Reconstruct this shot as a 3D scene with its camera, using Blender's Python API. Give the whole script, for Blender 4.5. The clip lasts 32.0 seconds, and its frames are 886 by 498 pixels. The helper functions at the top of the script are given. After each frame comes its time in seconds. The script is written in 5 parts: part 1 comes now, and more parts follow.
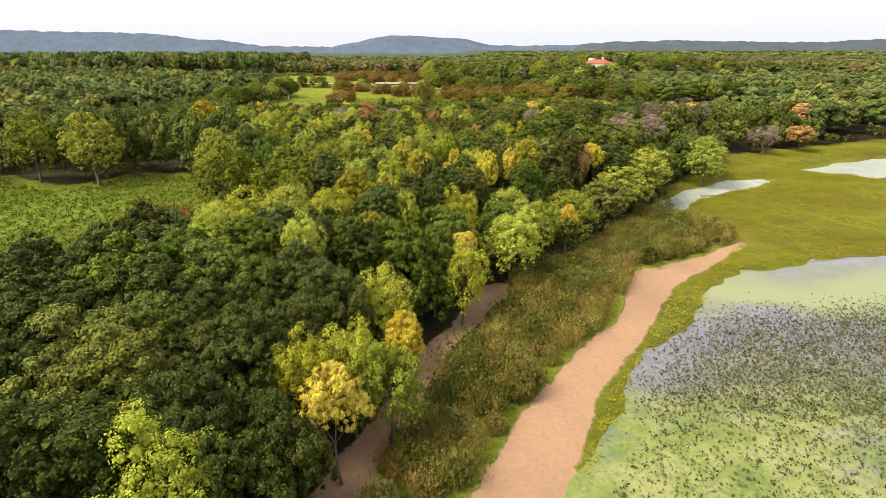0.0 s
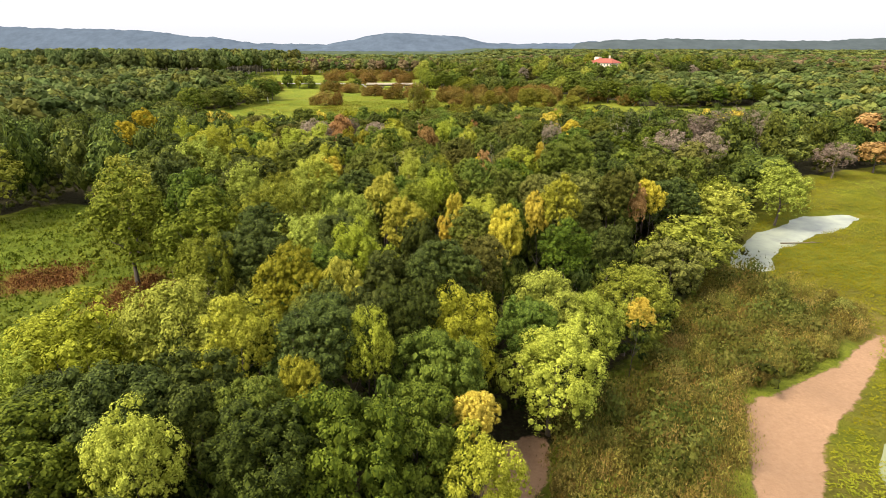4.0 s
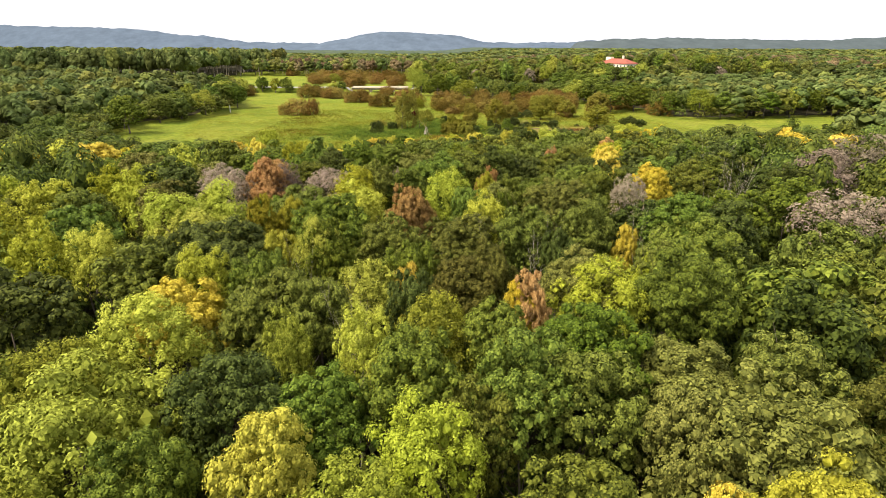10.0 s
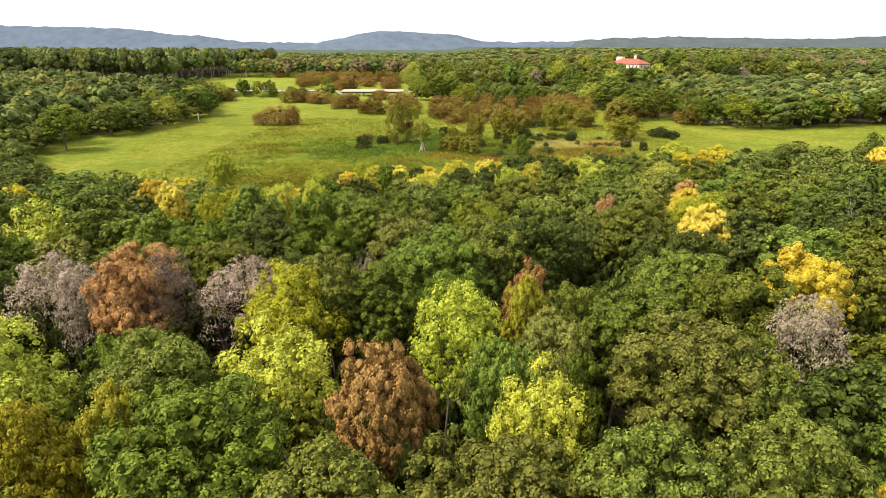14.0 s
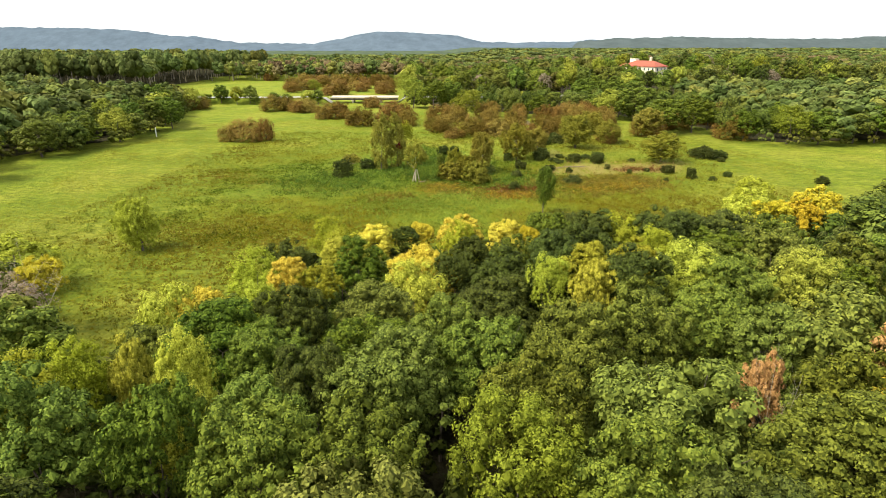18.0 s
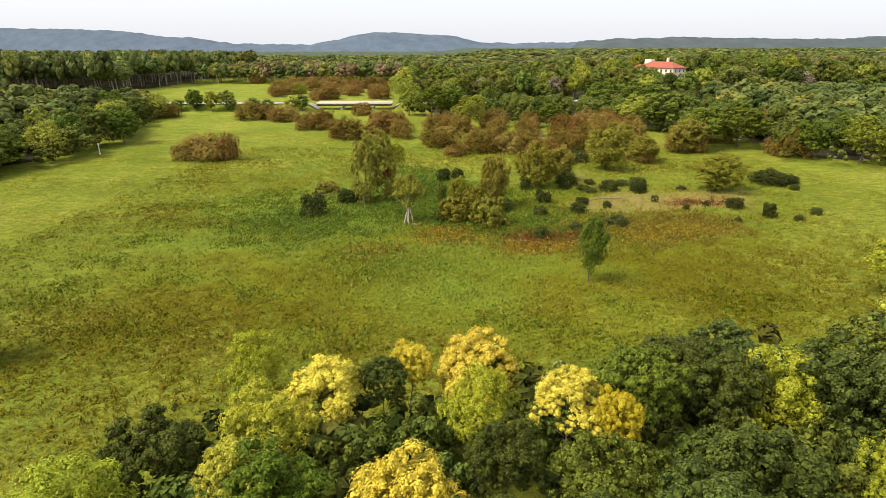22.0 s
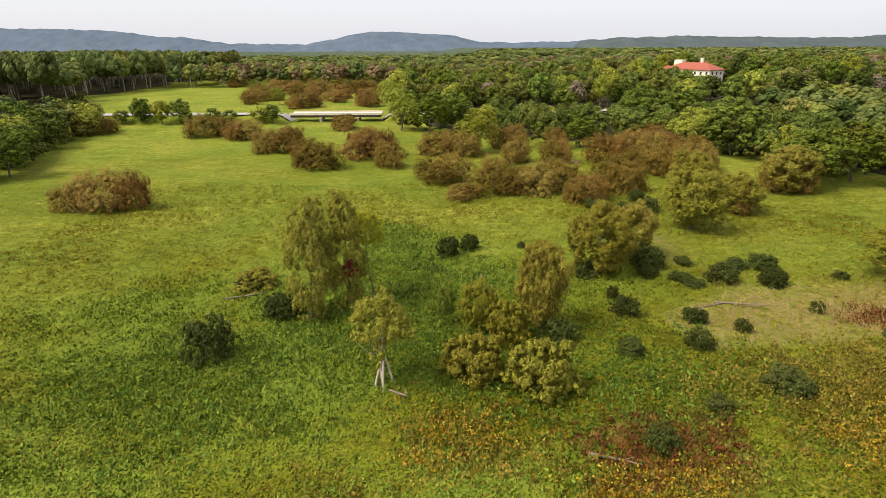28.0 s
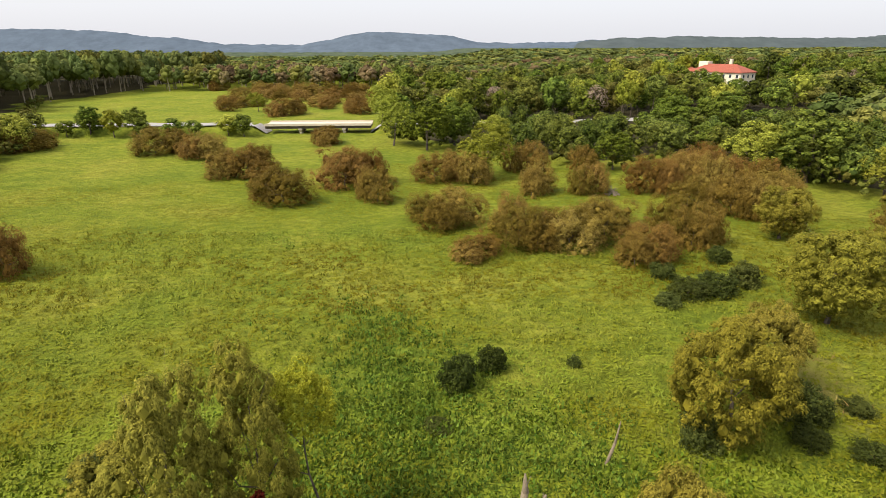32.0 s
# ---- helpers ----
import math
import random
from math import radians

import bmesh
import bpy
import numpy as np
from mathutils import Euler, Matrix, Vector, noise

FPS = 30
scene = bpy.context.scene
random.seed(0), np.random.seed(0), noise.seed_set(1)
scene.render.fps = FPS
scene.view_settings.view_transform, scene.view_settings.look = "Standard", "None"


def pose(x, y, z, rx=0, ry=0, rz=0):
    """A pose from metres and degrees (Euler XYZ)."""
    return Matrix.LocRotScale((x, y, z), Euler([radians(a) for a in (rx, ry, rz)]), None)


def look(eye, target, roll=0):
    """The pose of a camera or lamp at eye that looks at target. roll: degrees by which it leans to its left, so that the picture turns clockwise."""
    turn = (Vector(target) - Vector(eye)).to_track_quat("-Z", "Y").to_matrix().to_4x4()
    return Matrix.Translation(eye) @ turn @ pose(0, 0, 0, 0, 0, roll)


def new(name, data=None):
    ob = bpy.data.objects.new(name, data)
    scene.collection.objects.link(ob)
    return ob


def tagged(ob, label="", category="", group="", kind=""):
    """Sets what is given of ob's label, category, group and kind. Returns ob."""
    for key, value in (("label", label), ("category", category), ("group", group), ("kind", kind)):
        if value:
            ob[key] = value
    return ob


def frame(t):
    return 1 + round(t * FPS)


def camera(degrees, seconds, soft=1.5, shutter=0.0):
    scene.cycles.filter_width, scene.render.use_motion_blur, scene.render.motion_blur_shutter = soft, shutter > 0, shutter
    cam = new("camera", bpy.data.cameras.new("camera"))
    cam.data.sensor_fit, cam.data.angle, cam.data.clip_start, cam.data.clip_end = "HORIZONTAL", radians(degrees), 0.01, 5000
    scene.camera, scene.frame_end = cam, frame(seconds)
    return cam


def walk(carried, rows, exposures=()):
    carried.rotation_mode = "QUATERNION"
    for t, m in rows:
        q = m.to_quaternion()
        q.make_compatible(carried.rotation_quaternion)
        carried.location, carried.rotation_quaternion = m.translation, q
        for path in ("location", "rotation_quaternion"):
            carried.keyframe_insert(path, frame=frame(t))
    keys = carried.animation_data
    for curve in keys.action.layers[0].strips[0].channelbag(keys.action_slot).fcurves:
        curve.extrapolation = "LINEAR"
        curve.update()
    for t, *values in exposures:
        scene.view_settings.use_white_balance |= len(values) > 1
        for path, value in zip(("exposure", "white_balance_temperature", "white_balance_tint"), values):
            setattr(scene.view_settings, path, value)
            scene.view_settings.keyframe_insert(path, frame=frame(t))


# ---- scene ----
cam = camera(76.6, 32.0, soft=0.85)
METRES, EYE, TILT, LEAN, TURN = 280.0, 30.0, -19.6, 0.0, 0.0
ROWS = [
    (0.0, 0.0, 0.0, 0.0, 0.0, 0.0, -0.0),
    (0.5, 0.0001, 0.015, 0.0053, -0.05, -0.02, -0.01),
    (1.0, 0.0003, 0.03, 0.0107, -0.08, -0.05, -0.0),
    (1.5, 0.0004, 0.045, 0.016, -0.13, -0.08, -0.0),
    (2.0, 0.0005, 0.0601, 0.0214, -0.17, -0.1, -0.0),
    (2.5, 0.0006, 0.0751, 0.0267, -0.21, -0.12, -0.02),
    (3.0, 0.0007, 0.09, 0.0321, -0.25, -0.14, -0.02),
    (3.5, 0.0008, 0.105, 0.0374, -0.29, -0.16, -0.04),
    (5.5, 0.0011, 0.1654, 0.0588, -0.46, -0.27, 0.05),
    (6.0, 0.0011, 0.1803, 0.064, -0.5, -0.26, 0.03),
    (6.5, 0.0012, 0.1952, 0.0692, -0.54, -0.27, 0.04),
    (7.0, 0.0013, 0.2101, 0.0744, -0.55, -0.29, 0.03),
    (7.5, 0.0014, 0.2251, 0.0796, -0.6, -0.29, 0.03),
    (8.0, 0.0015, 0.2399, 0.0848, -0.62, -0.29, 0.05),
    (8.5, 0.0016, 0.2547, 0.0899, -0.66, -0.28, 0.04),
    (9.0, 0.0016, 0.2695, 0.0951, -0.7, -0.28, 0.04),
    (9.5, 0.0018, 0.2843, 0.1003, -0.71, -0.28, 0.06),
    (10.0, 0.0018, 0.2992, 0.1055, -0.74, -0.27, 0.05),
    (10.5, 0.0019, 0.3139, 0.1105, -0.78, -0.27, 0.06),
    (11.0, 0.0019, 0.3287, 0.1157, -0.8, -0.28, 0.09),
    (11.5, 0.0019, 0.3434, 0.1209, -0.82, -0.3, 0.09),
    (12.0, 0.0019, 0.3581, 0.126, -0.84, -0.3, 0.11),
    (12.5, 0.0018, 0.3728, 0.1312, -0.86, -0.29, 0.14),
    (13.0, 0.0019, 0.3874, 0.1364, -0.87, -0.31, 0.17),
    (13.5, 0.002, 0.4021, 0.1417, -0.89, -0.31, 0.2),
    (14.0, 0.0019, 0.4167, 0.147, -0.91, -0.31, 0.22),
    (14.5, 0.002, 0.4313, 0.1522, -0.93, -0.31, 0.26),
    (16.5, 0.0047, 0.4919, 0.1761, -0.88, -0.33, 0.29),
    (17.0, 0.0047, 0.5067, 0.1814, -0.9, -0.31, 0.3),
    (17.5, 0.0047, 0.5213, 0.1865, -0.92, -0.29, 0.34),
    (18.0, 0.0046, 0.5359, 0.1915, -0.93, -0.27, 0.32),
    (18.5, 0.0046, 0.5505, 0.1965, -0.95, -0.26, 0.34),
    (19.0, 0.0046, 0.5652, 0.2014, -0.97, -0.24, 0.35),
    (19.5, 0.0046, 0.5797, 0.2062, -0.99, -0.24, 0.35),
    (20.0, 0.0047, 0.5942, 0.2111, -1.0, -0.22, 0.4),
    (20.5, 0.0047, 0.6086, 0.2161, -1.02, -0.2, 0.44),
    (21.0, 0.0048, 0.6229, 0.221, -1.04, -0.2, 0.46),
    (21.5, 0.0048, 0.6373, 0.226, -1.06, -0.21, 0.46),
    (22.0, 0.0048, 0.6516, 0.2309, -1.08, -0.2, 0.46),
    (22.5, 0.0049, 0.6659, 0.2358, -1.09, -0.21, 0.5),
    (23.0, 0.0049, 0.6802, 0.2408, -1.1, -0.23, 0.51),
    (23.5, 0.0049, 0.6945, 0.2458, -1.13, -0.23, 0.52),
    (24.0, 0.0049, 0.709, 0.2508, -1.15, -0.23, 0.54),
    (24.5, 0.0049, 0.7234, 0.2558, -1.17, -0.23, 0.56),
    (25.0, 0.0049, 0.7377, 0.2607, -1.18, -0.22, 0.58),
    (25.5, 0.0049, 0.7522, 0.2657, -1.2, -0.22, 0.58),
    (27.5, 0.0057, 0.8108, 0.2865, -1.21, -0.25, 0.62),
    (28.0, 0.0057, 0.8256, 0.2916, -1.22, -0.23, 0.63),
    (28.5, 0.0058, 0.8402, 0.2968, -1.25, -0.22, 0.64),
    (29.0, 0.0058, 0.8548, 0.3018, -1.27, -0.2, 0.64),
    (29.5, 0.0057, 0.8695, 0.3068, -1.3, -0.2, 0.64),
    (30.0, 0.0058, 0.8841, 0.3118, -1.32, -0.19, 0.66),
    (30.5, 0.0057, 0.8989, 0.3168, -1.35, -0.19, 0.65),
    (31.0, 0.0058, 0.9137, 0.3219, -1.38, -0.19, 0.66),
    (31.5, 0.0059, 0.9284, 0.3271, -1.4, -0.19, 0.67),
    (32.0, 0.006, 0.9431, 0.3322, -1.43, -0.18, 0.69),
]
walk(cam, [(t, pose(0, 0, EYE, TILT, LEAN, TURN) @ pose(METRES * x, METRES * y, METRES * z, 90 + pitch, roll, yaw)) for t, x, y, z, yaw, pitch, roll in ROWS],
     exposures=[(0.0, 0.36, 6500, 10), (3.5, 0.39, 6500, 10), (8.0, 0.53, 6500, 10), (14.5, 0.56, 6500, 9), (17.0, 0.56, 6500, 1), (20.0, 0.48, 6500, 4), (23.0, 0.18, 6500, 10), (25.5, 0.08, 6500, 10), (28.0, 0.14, 6500, 10), (32.0, 0.15, 6500, 10)])

# ---- sky and sun: a bright, thinly overcast afternoon ----
SUN_EL, SUN_AZ = 52.0, -110.0          # height, and turn to the left of straight ahead
SKY_LOW, SKY_HIGH = 0.73, 0.95
world = bpy.data.worlds.new("sky")
scene.world = world
world.use_nodes = True
wn, wl = world.node_tree.nodes, world.node_tree.links
wn.clear()
sky = wn.new("ShaderNodeTexSky")
sky.sky_type, sky.sun_disc = "NISHITA", False
sky.sun_elevation, sky.sun_rotation = radians(SUN_EL), radians(SUN_AZ)
sky.air_density, sky.dust_density = 1.0, 4.0
clear = wn.new("ShaderNodeBackground")
clear.inputs[1].default_value = 0.05
wl.new(sky.outputs[0], clear.inputs[0])
veil = wn.new("ShaderNodeBackground")
veil.inputs[0].default_value = (0.94, 0.945, 1.0, 1)
both = wn.new("ShaderNodeAddShader")
# a hazy sky, brighter overhead than at the horizon
gaze, split, fade = wn.new("ShaderNodeTexCoord"), wn.new("ShaderNodeSeparateXYZ"), wn.new("ShaderNodeMapRange")
fade.inputs["From Min"].default_value, fade.inputs["From Max"].default_value = 0.0, 1.0
fade.inputs["To Min"].default_value, fade.inputs["To Max"].default_value = SKY_LOW, SKY_HIGH
wl.new(gaze.outputs["Generated"], split.inputs[0])
wl.new(split.outputs[2], fade.inputs["Value"])
wl.new(fade.outputs[0], veil.inputs[1])
wl.new(clear.outputs[0], both.inputs[0])
wl.new(veil.outputs[0], both.inputs[1])
wout = wn.new("ShaderNodeOutputWorld")
wl.new(both.outputs[0], wout.inputs[0])
sun = new("sun", bpy.data.lights.new("sun", "SUN"))
sun.data.energy, sun.data.angle, sun.data.color = 5.0, radians(26), (1.0, 0.92, 0.76)
ce, se = math.cos(radians(SUN_EL)), math.sin(radians(SUN_EL))
sa, ca = math.sin(radians(SUN_AZ)), math.cos(radians(SUN_AZ))
sun.matrix_world = look((0, 0, 200), (-sa * ce, -ca * ce, 200 - se))

rng = np.random.default_rng(7)


# ---- materials ----
class Mat:
    """A small node builder: one principled surface and its colour chain."""

    def __init__(self, name, rough=0.8, spec=0.25, metal=0.0):
        self.m = bpy.data.materials.new(name)
        self.m.use_nodes = True
        self.nt = self.m.node_tree
        self.bsdf = self.nt.nodes["Principled BSDF"]
        self.bsdf.inputs["Roughness"].default_value = rough
        self.bsdf.inputs["Specular IOR Level"].default_value = spec
        self.bsdf.inputs["Metallic"].default_value = metal
        self.out = self.nt.nodes["Material Output"]

    def n(self, kind, **kw):
        node = self.nt.nodes.new("ShaderNode" + kind)
        for k, v in kw.items():
            node.inputs[k].default_value = v
        return node

    def link(self, a, b):
        self.nt.links.new(a, b)

    def coords(self, scale=(1, 1, 1), rot=0.0, space="Object"):
        tc, mp = self.n("TexCoord"), self.n("Mapping")
        mp.inputs["Scale"].default_value = scale
        mp.inputs["Rotation"].default_value = (0, 0, rot)
        self.link(tc.outputs[space], mp.inputs["Vector"])
        return mp.outputs[0]

    def noise(self, scale, detail=4, rough=0.6, stretch=(1, 1, 1), rot=0.0, space="Object"):
        t = self.n("TexNoise", Scale=scale, Detail=detail, Roughness=rough)
        self.link(self.coords(stretch, rot, space), t.inputs["Vector"])
        return t.outputs["Fac"]

    def ramp(self, fac, *stops):
        r = self.n("ValToRGB")
        while len(r.color_ramp.elements) < len(stops):
            r.color_ramp.elements.new(0.5)
        for e, (p, c) in zip(r.color_ramp.elements, stops):
            e.position, e.color = p, (*c, 1) if len(c) == 3 else c
        self.link(fac, r.inputs[0])
        return r.outputs[0]

    def step(self, fac, a, b):
        r = self.n("MapRange")
        r.interpolation_type = "SMOOTHSTEP"
        r.inputs["From Min"].default_value, r.inputs["From Max"].default_value = a, b
        self.link(fac, r.inputs["Value"])
        return r.outputs[0]

    def math(self, op, a, b=0.0, c=None):
        m = self.n("Math")
        m.operation = op
        for i, v in enumerate((a, b) if c is None else (a, b, c)):
            if isinstance(v, (int, float)):
                m.inputs[i].default_value = v
            else:
                self.link(v, m.inputs[i])
        return m.outputs[0]

    def mix(self, fac, a, b, mode="MIX"):
        m = self.n("Mix")
        m.data_type, m.blend_type = "RGBA", mode
        for sock, v in ((m.inputs[0], fac), (m.inputs[6], a), (m.inputs[7], b)):
            if isinstance(v, (int, float)):
                sock.default_value = v
            elif isinstance(v, tuple):
                sock.default_value = (*v, 1)
            else:
                self.link(v, sock)
        return m.outputs[2]

    def attr(self, name):
        a = self.n("Attribute")
        a.attribute_name = name
        return a

    def colour(self, c):
        if isinstance(c, tuple):
            self.bsdf.inputs["Base Color"].default_value = (*c, 1)
        else:
            self.link(c, self.bsdf.inputs["Base Color"])
        return self

    def bump(self, height, strength=0.5, distance=0.1):
        b = self.n("Bump", Strength=strength, Distance=distance)
        self.link(height, b.inputs["Height"])
        self.link(b.outputs[0], self.bsdf.inputs["Normal"])
        return self


DEEP, PALE_TONE = 0.62, 0.7      # overall depth of the leaf colours


def foliage(name, dark, light, joined=False, shift=0.03, through_light=0.1, spread=0.35, leafy=0.95):
    """Leaves: every leaf its own tone, every plant its own hue."""
    dark, light = tuple(c * DEEP for c in dark), tuple(c * PALE_TONE for c in light)
    m = Mat(name, 0.7, 0.07)
    leaf = m.n("NewGeometry").outputs["Random Per Island"]
    plant = m.attr("tint").outputs["Fac"] if joined else m.n("ObjectInfo").outputs["Random"]
    big = m.noise(0.35, 2)
    f = m.math("MULTIPLY_ADD", leaf, leafy, m.math("MULTIPLY_ADD", big, 0.7, 0.125 - leafy / 2))
    col = m.mix(f, dark, light)
    hs = m.n("HueSaturation")
    m.link(col, hs.inputs["Color"])
    m.link(m.math("MULTIPLY_ADD", plant, shift * 2, 0.494 - shift * 1.4), hs.inputs["Hue"])
    turned = plant if name in ("grass_blades", "sedge_blades", "tussock_blades") else m.math("FRACT", m.math("MULTIPLY", plant, 7.31))
    m.link(m.math("MULTIPLY_ADD", turned, spread * 2, 1.0 - spread), hs.inputs["Value"])
    m.link(m.math("MULTIPLY_ADD", turned, -0.08, 1.11), hs.inputs["Saturation"])
    m.colour(hs.outputs[0])
    tr = m.n("BsdfTranslucent")
    m.link(hs.outputs[0], tr.inputs["Color"])
    mx = m.n("MixShader")
    mx.inputs[0].default_value = through_light
    m.link(m.bsdf.outputs[0], mx.inputs[1])
    m.link(tr.outputs[0], mx.inputs[2])
    m.link(mx.outputs[0], m.out.inputs[0])
    return m.m


LEAF = {
    "oak": foliage("oak_leaves", (0.05, 0.07, 0.013), (0.26, 0.3, 0.06), shift=0.014, spread=0.2),
    "darkoak": foliage("dark_oak_leaves", (0.025, 0.039, 0.0095), (0.14, 0.175, 0.038), shift=0.014, spread=0.2),
    "green": foliage("green_leaves", (0.048, 0.085, 0.014), (0.24, 0.315, 0.055), shift=0.016, spread=0.2),
    "cotton": foliage("cottonwood_leaves", (0.14, 0.17, 0.022), (0.45, 0.5, 0.09), shift=0.014),
    "lime": foliage("lime_leaves", (0.22, 0.26, 0.028), (0.6, 0.66, 0.11), shift=0.014, spread=0.22),
    "yellow": foliage("yellow_leaves", (0.46, 0.4, 0.05), (0.92, 0.79, 0.14), shift=0.015, spread=0.2),
    "pale": foliage("pale_yellow_leaves", (0.26, 0.26, 0.032), (0.58, 0.55, 0.09), shift=0.012),
    "rust": foliage("rust_leaves", (0.32, 0.2, 0.065), (0.68, 0.44, 0.18), shift=0.015),
    "mauve": foliage("withered_leaves", (0.22, 0.175, 0.12), (0.43, 0.35, 0.245), shift=0.015),
    "bronze": foliage("bronze_leaves", (0.075, 0.085, 0.018), (0.29, 0.29, 0.07), shift=0.014),
    "brown": foliage("brown_twigs", (0.1, 0.072, 0.02), (0.43, 0.315, 0.075), shift=0.018, leafy=0.6),
    "willow": foliage("willow_leaves", (0.085, 0.086, 0.014), (0.45, 0.425, 0.07), shift=0.015, spread=0.15, leafy=0.6),
    "dark": foliage("dark_leaves", (0.028, 0.042, 0.01), (0.115, 0.14, 0.032), shift=0.015),
    # undergrowth greens are darkened to deepen the shade in canopy gaps
    "under": foliage("shaded_undergrowth_leaves", (0.025, 0.04, 0.009), (0.09, 0.12, 0.022), joined=True),
    "bank": foliage("bank_shrub_leaves", (0.15, 0.14, 0.034), (0.43, 0.37, 0.09), joined=True, shift=0.03, spread=0.4),
    "grass": foliage("grass_blades", (0.135, 0.168, 0.018), (0.272, 0.312, 0.038), joined=True, shift=0.032, spread=0.28, leafy=0.3),
    "tussock": foliage("tussock_blades", (0.1, 0.13, 0.018), (0.33, 0.36, 0.055), joined=True, shift=0.035, spread=0.32, leafy=0.5),
    "sedge": foliage("sedge_blades", (0.17, 0.2, 0.018), (0.38, 0.38, 0.045), joined=True, shift=0.02, spread=0.2, leafy=0.5),
    "weed": foliage("weed_leaves", (0.1, 0.1, 0.016), (0.35, 0.3, 0.055), joined=True, shift=0.03),
    "lush": foliage("nettle_leaves", (0.05, 0.1, 0.015), (0.175, 0.265, 0.042), joined=True, shift=0.02),
    "mint": foliage("mint_leaves", (0.13, 0.2, 0.03), (0.27, 0.36, 0.065), joined=True, shift=0.02, spread=0.25),
    "flower": foliage("yellow_flower_heads", (0.3, 0.22, 0.03), (0.55, 0.42, 0.06), joined=True, shift=0.03),
    "maroon": foliage("maroon_leaves", (0.09, 0.018, 0.013), (0.22, 0.045, 0.03), shift=0.01),
    "redweed": foliage("dock_leaves", (0.1, 0.05, 0.015), (0.22, 0.115, 0.035), joined=True, shift=0.02),
    "straw": foliage("dry_stalks", (0.3, 0.22, 0.08), (0.5, 0.385, 0.15), joined=True, shift=0.01),
    "pads": foliage("pad_leaves", (0.0638, 0.072, 0.0364), (0.217, 0.228, 0.091), joined=True, shift=0.04),
    # far green and yellow leaves are paled and blued for distance haze
    "far": foliage("hazed_far_leaves", (0.048, 0.075, 0.022), (0.22, 0.275, 0.08), joined=True, shift=0.02, spread=0.45, leafy=0.4),
    "farlime": foliage("hazed_far_yellow_leaves", (0.1, 0.12, 0.028), (0.34, 0.37, 0.095), joined=True, shift=0.02, leafy=0.4),
    "farbrown": foliage("far_brown_twigs", (0.13, 0.1, 0.05), (0.32, 0.25, 0.12), joined=True, shift=0.02, leafy=0.4),
    "herb": foliage("herb_leaves", (0.078, 0.118, 0.013), (0.19, 0.24, 0.03), joined=True, shift=0.02),
    "flank": foliage("flank_leaves", (0.036, 0.06, 0.014), (0.215, 0.27, 0.055), joined=True, shift=0.02, spread=0.3),
    "bankbush": foliage("bank_bush_leaves", (0.12, 0.13, 0.028), (0.4, 0.385, 0.09), shift=0.03, spread=0.3),
    "thicket": foliage("thicket_leaves", (0.05, 0.068, 0.014), (0.19, 0.21, 0.045), joined=True, shift=0.03, leafy=0.5),
}


def bark(name, a, b):
    m = Mat(name, 0.9, 0.1)
    t = m.noise(3.0, 5, 0.7, (1, 1, 0.2))
    return m.colour(m.ramp(t, (0.3, a), (0.7, b))).bump(t, 0.6, 0.05).m


BARK = bark("grey_bark", (0.05, 0.04, 0.03), (0.16, 0.13, 0.1))
PALE_BARK = bark("pale_bark", (0.22, 0.18, 0.13), (0.45, 0.39, 0.31))


